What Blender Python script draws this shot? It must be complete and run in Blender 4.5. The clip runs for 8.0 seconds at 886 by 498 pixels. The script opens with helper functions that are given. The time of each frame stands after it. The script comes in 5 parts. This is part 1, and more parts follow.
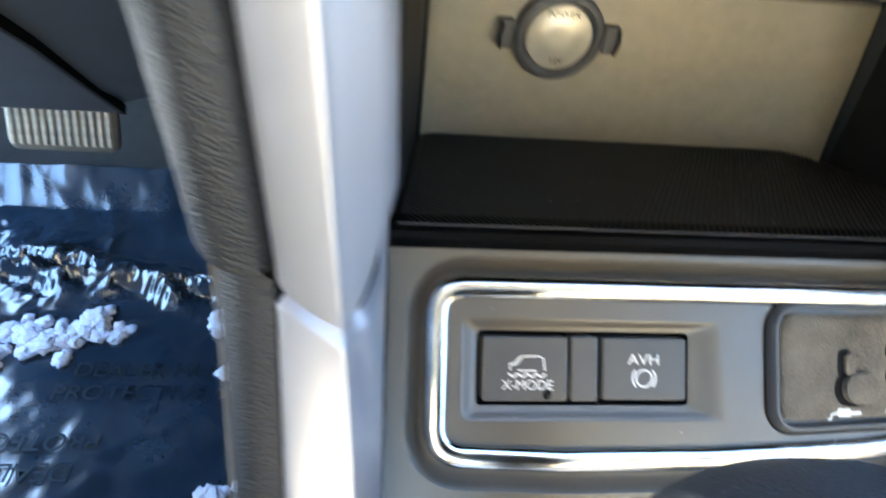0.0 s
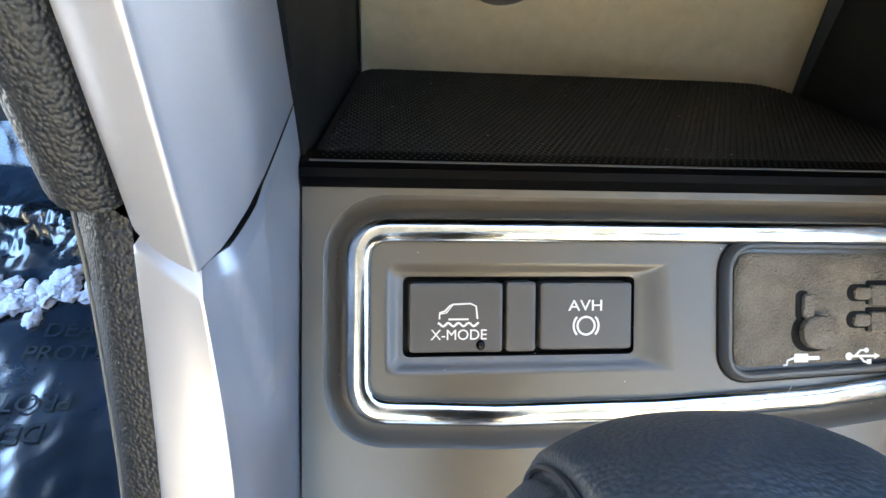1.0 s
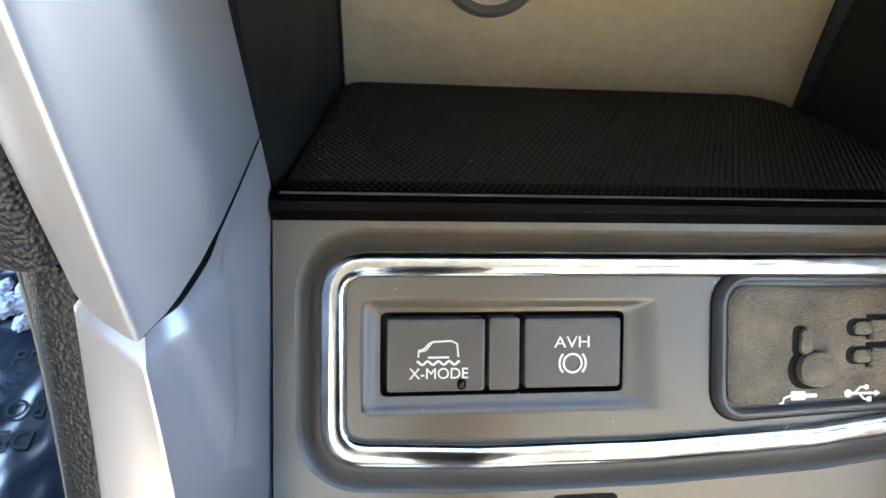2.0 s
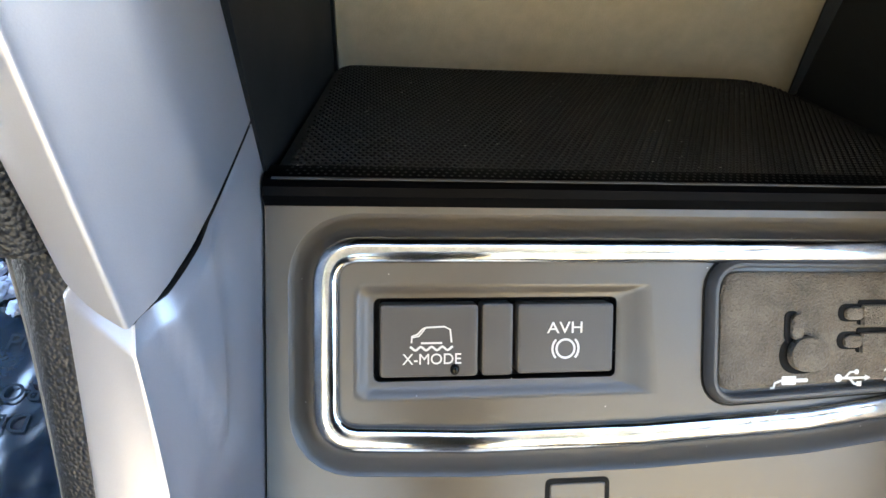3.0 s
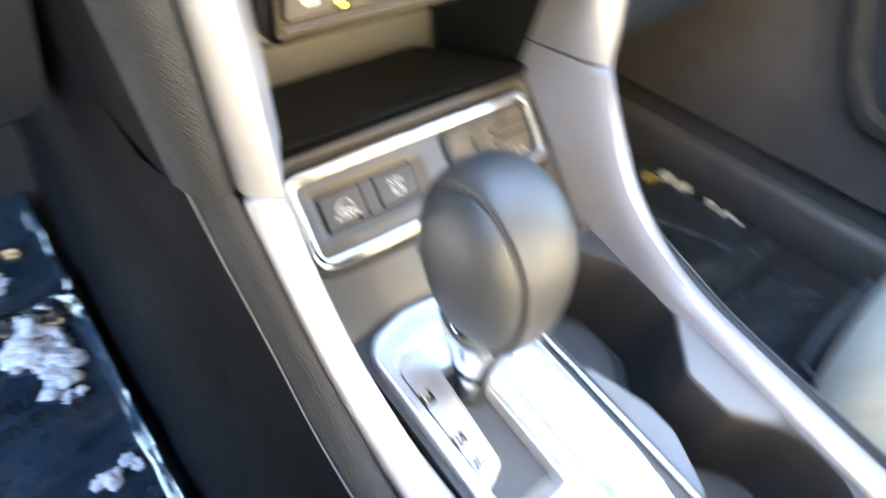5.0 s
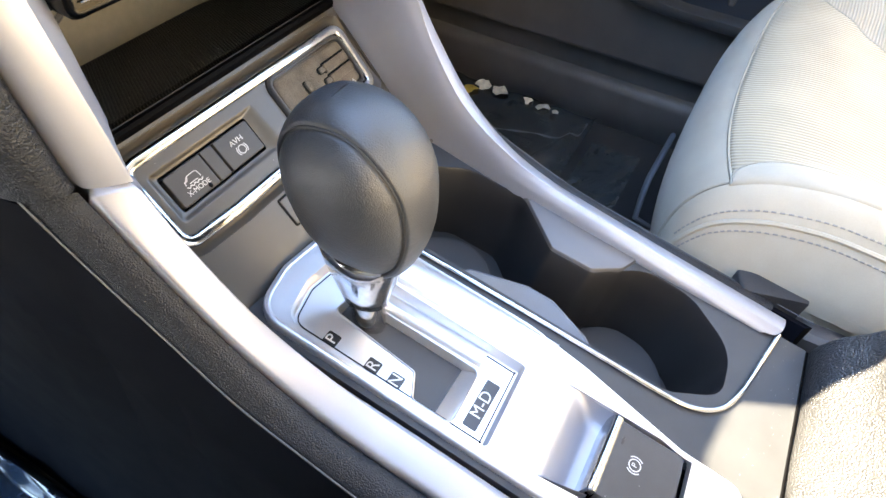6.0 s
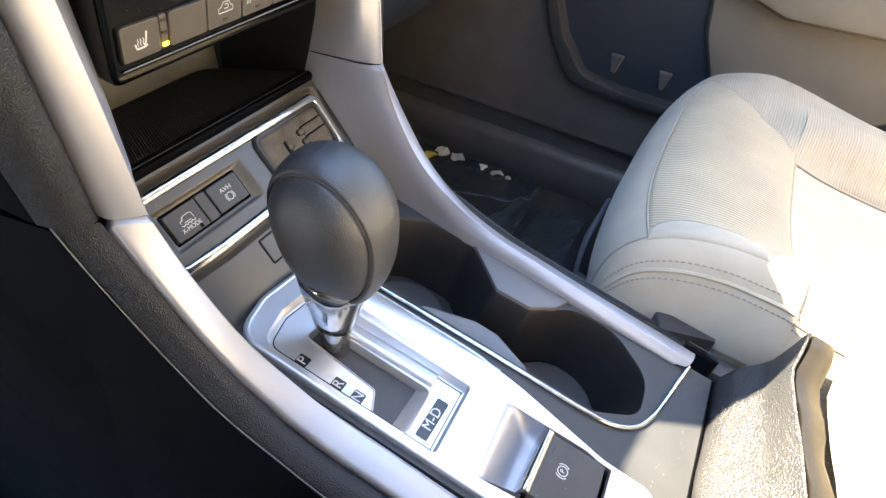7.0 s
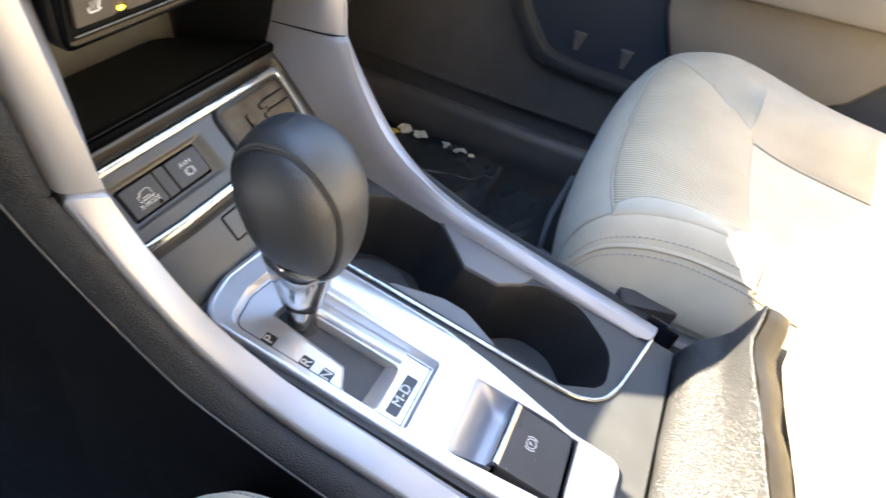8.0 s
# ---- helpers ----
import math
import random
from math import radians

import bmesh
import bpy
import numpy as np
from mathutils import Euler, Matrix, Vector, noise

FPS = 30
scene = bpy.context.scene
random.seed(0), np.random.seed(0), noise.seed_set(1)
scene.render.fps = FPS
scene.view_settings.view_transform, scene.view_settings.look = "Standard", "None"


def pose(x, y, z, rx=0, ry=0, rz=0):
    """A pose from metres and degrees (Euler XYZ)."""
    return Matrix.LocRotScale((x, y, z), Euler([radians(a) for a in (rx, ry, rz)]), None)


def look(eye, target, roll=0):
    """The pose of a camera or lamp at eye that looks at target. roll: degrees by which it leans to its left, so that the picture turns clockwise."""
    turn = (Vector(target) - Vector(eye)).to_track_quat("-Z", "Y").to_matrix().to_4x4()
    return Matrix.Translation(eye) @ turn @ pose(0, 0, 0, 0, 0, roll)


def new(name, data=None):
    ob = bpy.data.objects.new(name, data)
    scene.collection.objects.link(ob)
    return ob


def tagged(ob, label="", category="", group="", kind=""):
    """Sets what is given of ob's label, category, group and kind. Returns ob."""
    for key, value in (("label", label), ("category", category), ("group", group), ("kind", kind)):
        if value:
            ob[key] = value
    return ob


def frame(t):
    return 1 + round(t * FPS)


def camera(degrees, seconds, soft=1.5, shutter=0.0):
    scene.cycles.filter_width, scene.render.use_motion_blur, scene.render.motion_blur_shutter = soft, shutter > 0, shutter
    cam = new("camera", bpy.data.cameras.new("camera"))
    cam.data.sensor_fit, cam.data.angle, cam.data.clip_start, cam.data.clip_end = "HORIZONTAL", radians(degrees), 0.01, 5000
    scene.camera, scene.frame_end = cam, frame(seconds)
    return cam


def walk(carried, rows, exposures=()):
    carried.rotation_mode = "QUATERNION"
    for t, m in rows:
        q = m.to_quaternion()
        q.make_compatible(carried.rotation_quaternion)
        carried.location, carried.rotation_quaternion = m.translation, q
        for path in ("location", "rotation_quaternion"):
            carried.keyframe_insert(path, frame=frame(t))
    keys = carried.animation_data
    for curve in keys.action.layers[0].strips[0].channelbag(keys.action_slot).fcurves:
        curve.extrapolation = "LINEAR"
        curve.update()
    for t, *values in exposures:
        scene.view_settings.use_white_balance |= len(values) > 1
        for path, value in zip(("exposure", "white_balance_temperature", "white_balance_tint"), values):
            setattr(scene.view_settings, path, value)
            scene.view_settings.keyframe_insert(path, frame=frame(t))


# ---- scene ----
cam = camera(71.82, 8.0, shutter=0.6)
PATH = [
    (0, (-0.1088, -0.1255, 0.5874), (-0.0012, 0.6434, -0.0429), 6.74),
    (0.2, (-0.0923, -0.1185, 0.5782), (0.0143, 0.6291, -0.0774), 5.68),
    (0.5, (-0.0851, -0.1152, 0.5755), (0.0299, 0.6137, -0.0994), 5.98),
    (1, (-0.0860, -0.1172, 0.5751), (0.0295, 0.6033, -0.1087), 6.49),
    (1.5, (-0.0812, -0.1050, 0.5778), (0.0324, 0.6148, -0.1071), 6.42),
    (3, (-0.0784, -0.1029, 0.5783), (0.0422, 0.5895, -0.1330), 7.13),
    (3.5, (-0.0783, -0.1039, 0.5779), (0.0489, 0.6024, -0.1185), 6.87),
    (3.7, (-0.0753, -0.1145, 0.5982), (0.0448, 0.5892, -0.1020), 6.31),
    (3.8, (-0.0777, -0.1236, 0.6139), (0.0667, 0.5863, -0.0755), 6.89),
    (4, (-0.0919, -0.1507, 0.6369), (0.0768, 0.5687, -0.0370), 7.37),
    (4.2, (-0.1074, -0.1774, 0.6557), (0.0951, 0.5405, -0.0104), 6.96),
    (4.3, (-0.1183, -0.1908, 0.6619), (0.1095, 0.5276, 0.0046), 6.60),
    (4.5, (-0.1473, -0.2083, 0.6769), (0.1441, 0.4952, 0.0288), 5.62),
    (4.6, (-0.1622, -0.2190, 0.6904), (0.1614, 0.4648, 0.0365), 5.08),
    (4.8, (-0.1945, -0.2309, 0.6776), (0.2216, 0.3976, 0.0204), 5.14),
    (5, (-0.2067, -0.2442, 0.6754), (0.2933, 0.2813, -0.0130), 5.62),
    (5.2, (-0.2289, -0.2500, 0.6845), (0.3307, 0.1625, -0.0344), 5.87),
    (6.3, (-0.2258, -0.2448, 0.6771), (0.3958, 0.0392, -0.0530), 5.48),
    (6.5, (-0.2374, -0.2537, 0.6871), (0.4128, 0.0314, -0.0172), 6.08),
    (6.7, (-0.2704, -0.2713, 0.7108), (0.4109, 0.0061, 0.0334), 7.42),
    (7, (-0.2765, -0.2727, 0.7107), (0.4236, 0.0065, 0.0535), 8.60),
    (7.5, (-0.2768, -0.2702, 0.7058), (0.4071, 0.0080, 0.0313), 9.08),
    (8, (-0.2778, -0.2676, 0.7062), (0.4313, -0.0590, 0.0326), 11.90),
]
EXPOSURE = [(0, 5.10, 6550, 0), (1.5, 5.07, 6950, 2), (3.5, 5.05, 7100, 4), (3.75, 5.19, 7950, 10), (4.0, 5.27, 7750, 8), (4.3, 5.66, 7620, 2), (5.2, 5.58, 7750, 5), (6.3, 4.68, 7700, 9), (8, 4.41, 7480, 8)]
walk(cam, [(t, look(eye, target, roll)) for t, eye, target, roll in PATH], EXPOSURE)

# ---- world, sun ----
SUN_EL, SUN_AZ = 50.5, 12.0          # degrees: height, and turn from straight ahead towards the driver's side
world = bpy.data.worlds.new("sky")
scene.world = world
world.use_nodes = True
wn = world.node_tree.nodes
sky = wn.new("ShaderNodeTexSky")
sky.sky_type = "NISHITA"
sky.sun_disc = False
sky.sun_elevation = radians(SUN_EL)
sky.sun_rotation = radians(-SUN_AZ)
sky.air_density, sky.dust_density, sky.ozone_density = 1.0, 0.2, 3.0
world.node_tree.links.new(sky.outputs[0], wn["Background"].inputs["Color"])
wn["Background"].inputs["Strength"].default_value = 0.15
sun_data = bpy.data.lights.new("sun", "SUN")
sun_data.energy, sun_data.angle, sun_data.color = 4.2, radians(0.5), (1.0, 0.89, 0.72)
sun = new("sun", sun_data)
sun.matrix_basis = look((0, 0, 0), (math.sin(radians(SUN_AZ)) * math.cos(radians(SUN_EL)),
                                     -math.cos(radians(SUN_AZ)) * math.cos(radians(SUN_EL)), -math.sin(radians(SUN_EL))))
sun.location = (-0.5, 3.0, 4.0)

# ---- materials ----
def mat(name, col, rough=0.5, metal=0.0, var=0.15, scale=60.0, fine=900.0, bump=0.0, bscale=None, rvar=0.1, col2=None,
        spec=0.5, sheen=0.0, coat=0.0, kind="noise", stretch=(1, 1, 1), groove=1.0, depth=0.0006):
    m = bpy.data.materials.new(name)
    m.use_nodes = True
    nt = m.node_tree
    b = nt.nodes["Principled BSDF"]
    b.inputs["Metallic"].default_value = metal
    b.inputs["Specular IOR Level"].default_value = spec
    b.inputs["Sheen Weight"].default_value = sheen
    b.inputs["Coat Weight"].default_value = coat
    tc = nt.nodes.new("ShaderNodeTexCoord")
    mp = nt.nodes.new("ShaderNodeMapping")
    mp.inputs["Scale"].default_value = stretch
    nt.links.new(tc.outputs["Object"], mp.inputs["Vector"])

    def noise_tex(s, detail=4.0):
        n = nt.nodes.new("ShaderNodeTexNoise")
        n.inputs["Scale"].default_value, n.inputs["Detail"].default_value = s, detail
        nt.links.new(mp.outputs["Vector"], n.inputs["Vector"])
        return n
    big, small = noise_tex(scale), noise_tex(fine, 2.0)
    add = nt.nodes.new("ShaderNodeMath")
    add.operation = "MULTIPLY_ADD"
    nt.links.new(small.outputs["Fac"], add.inputs[0])
    add.inputs[1].default_value = 0.4
    nt.links.new(big.outputs["Fac"], add.inputs[2])
    ramp = nt.nodes.new("ShaderNodeMapRange")
    ramp.inputs["From Min"].default_value, ramp.inputs["From Max"].default_value = 0.45, 0.95
    nt.links.new(add.outputs[0], ramp.inputs["Value"])
    mix = nt.nodes.new("ShaderNodeMix")
    mix.data_type = "RGBA"
    lo = tuple(c * (1 - var) for c in col)
    hi = col2 if col2 else tuple(min(1.0, c * (1 + var)) for c in col)
    mix.inputs["A"].default_value = (*lo, 1)
    mix.inputs["B"].default_value = (*hi, 1)
    nt.links.new(ramp.outputs[0], mix.inputs["Factor"])
    nt.links.new(mix.outputs["Result"], b.inputs["Base Color"])
    rr = nt.nodes.new("ShaderNodeMapRange")
    rr.inputs["To Min"].default_value, rr.inputs["To Max"].default_value = max(0.02, rough - rvar), min(1, rough + rvar)
    nt.links.new(big.outputs["Fac"], rr.inputs["Value"])
    nt.links.new(rr.outputs[0], b.inputs["Roughness"])
    if bump:
        bp = nt.nodes.new("ShaderNodeBump")
        bp.inputs["Strength"].default_value = bump
        bp.inputs["Distance"].default_value = depth
        if kind == "noise":
            src = noise_tex(bscale or fine, 3.0).outputs["Fac"]
        elif kind == "grain":
            v = nt.nodes.new("ShaderNodeTexVoronoi")
            v.feature = "SMOOTH_F1"
            v.inputs["Smoothness"].default_value = 0.5
            bp.invert = True
            v.inputs["Scale"].default_value = bscale
            nt.links.new(mp.outputs["Vector"], v.inputs["Vector"])
            src = v.outputs["Distance"]
        else:
            w = nt.nodes.new("ShaderNodeTexWave")
            w.wave_type, w.bands_direction = "BANDS", kind
            w.inputs["Scale"].default_value, w.inputs["Distortion"].default_value = bscale, 0.6
            w.inputs["Detail Scale"].default_value = 3.0
            nt.links.new(mp.outputs["Vector"], w.inputs["Vector"])
            src = w.outputs["Fac"]
            # colour darkens from the ribs down into the grooves
            mul = nt.nodes.new("ShaderNodeMix")
            mul.data_type, mul.blend_type = "RGBA", "MULTIPLY"
            mul.inputs["Factor"].default_value = 1.0
            rib_tone = nt.nodes.new("ShaderNodeMapRange")
            rib_tone.inputs["To Min"].default_value = groove
            nt.links.new(src, rib_tone.inputs["Value"])
            nt.links.new(mix.outputs["Result"], mul.inputs["A"])
            nt.links.new(rib_tone.outputs[0], mul.inputs["B"])
            nt.links.new(mul.outputs["Result"], b.inputs["Base Color"])
        nt.links.new(src, bp.inputs["Height"])
        nt.links.new(bp.outputs[0], b.inputs["Normal"])
    return m


def glow(name, col, power):
    m = bpy.data.materials.new(name)
    m.use_nodes = True
    b = m.node_tree.nodes["Principled BSDF"]
    b.inputs["Base Color"].default_value = (*col, 1)
    b.inputs["Emission Color"].default_value = (*col, 1)
    b.inputs["Emission Strength"].default_value = power
    return m


SILVER = mat("silver_paint", (0.318, 0.326, 0.364), 0.42, 0.62, 0.06, 25, 4000, 0.03, 3000, 0.05)
PLATE = mat("satin_aluminium_paint", (0.60, 0.60, 0.62), 0.32, 0.82, 0.06, 25, 4000, 0.03, 3000, 0.05)
CHROME = mat("chrome", (0.44, 0.44, 0.44), 0.14, 1.0, 0.30, 160, 1800, 0.07, 110, 0.09)
PANEL = mat("dark_panel_plastic", (0.036, 0.0297, 0.0222), 0.36, 0.0, 0.10, 30, 3500, 0.10, 3800, 0.05, spec=0.60)
BUTTON = mat("button_plastic", (0.038, 0.037, 0.037), 0.42, 0.0, 0.1, 60, 3500, 0.06, 3800, 0.05, spec=0.35)
KEYCAP = mat("warm_grey_key", (0.047, 0.040, 0.034), 0.42, 0.0, 0.12, 60, 3500, 0.06, 3800, 0.05, spec=0.4)
SLUSH = mat("patchy_snow", (0.24, 0.25, 0.27), 0.6, 0.0, 0.35, 1.5, 60, 0.5, 30, 0.15, col2=(0.52, 0.54, 0.58))
GAP = mat("black_gap", (0.0018, 0.0018, 0.0018), 0.6, 0.0, 0.1, spec=0.1)
GLOSS = mat("piano_black", (0.0014, 0.0013, 0.0011), 0.10, 0.0, 0.5, 90, 1400, 0.04, 300, 0.06, spec=0.14)
RUBBER = mat("grained_rubber", (0.094, 0.077, 0.058), 0.52, 0.0, 0.45, 90, 1500, 1.0, 1500, 0.10, spec=0.4, depth=0.0012)
WEAVE = mat("patterned_rubber_mat", (0.016, 0.0156, 0.0145), 0.55, 0.0, 0.2, 40, 1500, 0.4, 2500, 0.08, spec=0.22)
LIP = mat("black_lip_plastic", (0.0014, 0.0014, 0.0016), 0.5, 0.0, 0.1, 40, 1500, spec=0.03)
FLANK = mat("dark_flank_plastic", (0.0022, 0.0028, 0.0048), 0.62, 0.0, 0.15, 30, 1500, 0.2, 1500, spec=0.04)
# bounce light put into the back wall's tan, shade into the side walls' black
POCKET = mat("lit_pocket_plastic", (0.180, 0.154, 0.108), 0.36, 0.0, 0.10, 160, 2500, 0.3, 1600, 0.08)
SIDE = mat("shaded_side_plastic", (0.0086, 0.0094, 0.0098), 0.48, 0.0, 0.1, 30, 2500, 0.2, 2200, spec=0.10)
PAD = mat("grained_soft_pad", (0.0068, 0.0086, 0.0122), 0.50, 0.0, 0.13, 40, 1400, 0.80, 1150, 0.06, kind="grain", spec=0.32)
LEATHER = mat("black_leather", (0.016, 0.0185, 0.0220), 0.47, 0.0, 0.15, 70, 1200, 0.30, 1500, 0.08, kind="grain", spec=0.70)
SEAM = mat("leather_seam", (0.012, 0.012, 0.013), 0.6, 0.0, 0.2)
ARMREST = mat("armrest_leather", (0.0245, 0.0262, 0.0295), 0.36, 0.0, 0.10, 60, 1200, 1.0, 820, 0.03, kind="grain", spec=0.6, depth=0.0011)
ARM_RIM = mat("brown_smooth_plastic", (0.0100, 0.0086, 0.0068), 0.4, 0.0, 0.25, 70, 1500, 0.2, 900, 0.06, spec=0.3)
DECK = mat("console_deck_plastic", (0.030, 0.032, 0.035), 0.45, 0.0, 0.15, 40, 3000, 0.12, 3000, 0.06, spec=0.3)
WELL = mat("cup_well_plastic", (0.009, 0.009, 0.010), 0.5, 0.0, 0.15, 40, 2000, 0.15, 2500)
DIVIDER = mat("grey_rubber", (0.075, 0.080, 0.090), 0.55, 0.0, 0.12, 40, 2000, 0.2, 2500)
TAB = mat("dark_silver_paint", (0.105, 0.102, 0.105), 0.46, 0.6, 0.06, 25, 4000, 0.03, 3000, 0.05)
DISC = mat("dark_rubber_base", (0.030, 0.031, 0.034), 0.55, 0.0, 0.12, 40, 2000, 0.2, 2500)
PALE_RUBBER = mat("pale_grey_rubber", (0.090, 0.100, 0.118), 0.5, 0.0, 0.12, 40, 2000, 0.2, 2500)
MARK = mat("white_print", (0.44, 0.44, 0.43), 0.5, 0.0, 0.05)
LABEL = mat("black_label", (0.012, 0.012, 0.012), 0.3, 0.0, 0.1)
AMBER = glow("amber_lamp", (1.0, 0.62, 0.02), 3.0)
UNLIT = mat("unlit_lamp", (0.012, 0.011, 0.010), 0.3, 0.0, 0.1)
FABRIC = mat("light_seat_fabric", (0.350, 0.308, 0.240), 0.88, 0.0, 0.12, 18, 1500, 0.4, 2400, 0.05, sheen=0.15)
RIB = mat("ribbed_seat_fabric", (0.390, 0.322, 0.222), 0.88, 0.0, 0.14, 14, 1500, 0.9, 80, 0.05, sheen=0.15, kind="X", groove=0.62)
BOLSTER = mat("beige_bolster_fabric", (0.355, 0.300, 0.220), 0.88, 0.0, 0.14, 16, 1500, 0.9, 110, 0.05, sheen=0.15, kind="Y", groove=0.76)
STITCH = mat("grey_stitching", (0.20, 0.19, 0.18), 0.8, 0.0, 0.1)
FOLD = mat("sewn_seam_fabric", (0.29, 0.26, 0.205), 0.9, 0.0, 0.1)
DUST = mat("pale_dust", (0.30, 0.295, 0.27), 0.8, 0.0, 0.1)
CARPET = mat("dark_carpet", (0.013, 0.013, 0.014), 0.95, 0.0, 0.3, 60, 900, 1.0, 700, 0.03, sheen=0.1)
DASH = mat("dash_plastic", (0.018, 0.024, 0.035), 0.52, 0.0, 0.12, 20, 1500, 0.3, 900, spec=0.36)
FILM = mat("blue_protective_film", (0.012, 0.025, 0.044), 0.17, 0.0, 0.35, 12, 300, 0.18, 90, 0.07, spec=1.0)
PRINT = mat("dark_print", (0.005, 0.010, 0.019), 0.5, 0.0, 0.1, spec=0.18)
FILM_GREY = mat("grey_protective_film", (0.030, 0.035, 0.038), 0.2, 0.0, 0.3, 12, 300, 0.3, 90, 0.08, spec=1.0)
SNOW = mat("snow", (0.58, 0.61, 0.74), 0.55, 0.0, 0.12, 120, 1500, 0.8, 900, 0.12)
PEDAL = mat("worn_pedal_rubber", (0.06, 0.06, 0.062), 0.6, 0.0, 0.3, 120, 1200, 0.5, 500)
PEDAL_RIB = mat("dusty_rib", (0.30, 0.30, 0.295), 0.7, 0.0, 0.3, 150, 1200, 0.4, 600)
DOOR_LIGHT = mat("beige_door_trim", (0.120, 0.107, 0.090), 0.75, 0.0, 0.12, 16, 900, 0.4, 700)
# dark plastic, its base lifted to hold the haze over the passenger side
DOOR_DARK = mat("haze_lifted_door_plastic", (0.088, 0.081, 0.078), 0.5, 0.0, 0.15, 20, 1200, 0.3, 900)
HEADLINER = mat("light_headliner", (0.60, 0.56, 0.50), 0.9, 0.0, 0.08, 20, 900, 0.2, 900)
LEAF_Y = mat("yellow_leaf", (0.55, 0.36, 0.06), 0.7, 0.0, 0.3, 90)
LEAF_W = mat("pale_litter", (0.62, 0.58, 0.50), 0.7, 0.0, 0.3, 90)
BELT = mat("dark_webbing", (0.018, 0.018, 0.020), 0.8, 0.0, 0.2, 60, 1500, 0.6, 700)
METAL_CAP = mat("brushed_cap", (0.34, 0.31, 0.25), 0.38, 0.6, 0.12, 40, 1800, 0.15, 1200)

# ---- building helpers ----
WORLD = {}


def loft(rings, caps=(True, True), closed=True):
    """Skin rings of equal length into one bmesh."""
    bm = bmesh.new()
    rows = [[bm.verts.new(p) for p in r] for r in rings]
    n = len(rows[0])
    for a, b in zip(rows, rows[1:]):
        for i in range(n if closed else n - 1):
            j = (i + 1) % n
            bm.faces.new((a[i], a[j], b[j], b[i]))
    if closed and caps[0]:
        bm.faces.new(rows[0][::-1])
    if closed and caps[1]:
        bm.faces.new(rows[-1])
    bmesh.ops.recalc_face_normals(bm, faces=bm.faces)
    return bm


def corner_path(pts, r, seg=5):
    """A closed outline with rounded corners; r: one radius or one for each corner."""
    out, n = [], len(pts)
    rs = r if isinstance(r, (list, tuple)) else [r] * n
    for i in range(n):
        p, a, b = Vector(pts[i]), Vector(pts[i - 1]), Vector(pts[(i + 1) % n])
        da, db = (a - p).normalized(), (b - p).normalized()
        ang = da.angle(db)
        d = min(rs[i] / max(math.tan(ang / 2), 1e-3), 0.49 * (a - p).length, 0.49 * (b - p).length)
        s, e = p + da * d, p + db * d
        for k in range(seg + 1):
            t = k / seg
            out.append((1 - t) ** 2 * s + 2 * t * (1 - t) * (p * 0.86 + (s + e) * 0.07) + t * t * e)
    return out


def box2(u0, u1, v0, v1, r=0.001, seg=5):
    return corner_path([(u0, v0), (u1, v0), (u1, v1), (u0, v1)], r, seg)


def circle2(cx, cy, r, n=32, ry=None, turn=0.0):
    return [Vector((cx + r * math.cos(turn + 2 * math.pi * k / n), cy + (ry or r) * math.sin(turn + 2 * math.pi * k / n))) for k in range(n)]


def grow(poly, d):
    """The outline moved outwards by d (counter-clockwise outlines)."""
    out, n = [], len(poly)
    for i in range(n):
        a, p, b = poly[i - 1], poly[i], poly[(i + 1) % n]
        e1, e2 = (p - a), (b - p)
        if e1.length < 1e-9:
            e1 = e2
        if e2.length < 1e-9:
            e2 = e1
        n1, n2 = Vector((e1.y, -e1.x)).normalized(), Vector((e2.y, -e2.x)).normalized()
        m = n1 + n2
        m = m / max(m.dot(m) / 2, 0.5)
        out.append(p + m * d)
    return out


def lift(poly, h, m):
    return [m @ Vector((p.x, p.y, h)) for p in poly]


def rim(poly, prof, m, caps=(False, False), loop=False):
    """Loft of one outline at several (offset, height) pairs."""
    rings = [lift(grow(poly, o), h, m) for o, h in prof]
    if loop:
        rings.append(rings[0])
    bm = loft(rings, caps)
    if loop:
        bmesh.ops.remove_doubles(bm, verts=bm.verts, dist=1e-7)
        bmesh.ops.recalc_face_normals(bm, faces=bm.faces)
    return bm


def slab(poly, h0, h1, m, bev=0.0005):
    return rim(poly, [(0, h0), (0, h1 - bev), (-bev * 0.3, h1 - bev * 0.3), (-bev, h1), (-bev * 1.3, h1)], m, (True, True))


def holed(outer, holes, h0, h1, m):
    """A plate with holes through it, between two heights."""
    bm = bmesh.new()
    edges = []
    loops = []
    for poly in (outer, *holes):
        vs = [bm.verts.new((p.x, p.y, 0)) for p in poly]
        loops.append(vs)
        edges += [bm.edges.new((vs[i - 1], vs[i])) for i in range(len(vs))]
    bmesh.ops.triangle_fill(bm, use_beauty=True, use_dissolve=False, edges=edges)
    for f in bm.faces:
        f.normal_update()
        if f.normal.z < 0:
            f.normal_flip()
    ret = bmesh.ops.extrude_face_region(bm, geom=bm.faces[:])
    moved = {v for v in ret["geom"] if isinstance(v, bmesh.types.BMVert)}
    for v in bm.verts:
        v.co = m @ Vector((v.co.x, v.co.y, h1 if v in moved else h0))
    bmesh.ops.recalc_face_normals(bm, faces=bm.faces)
    return bm


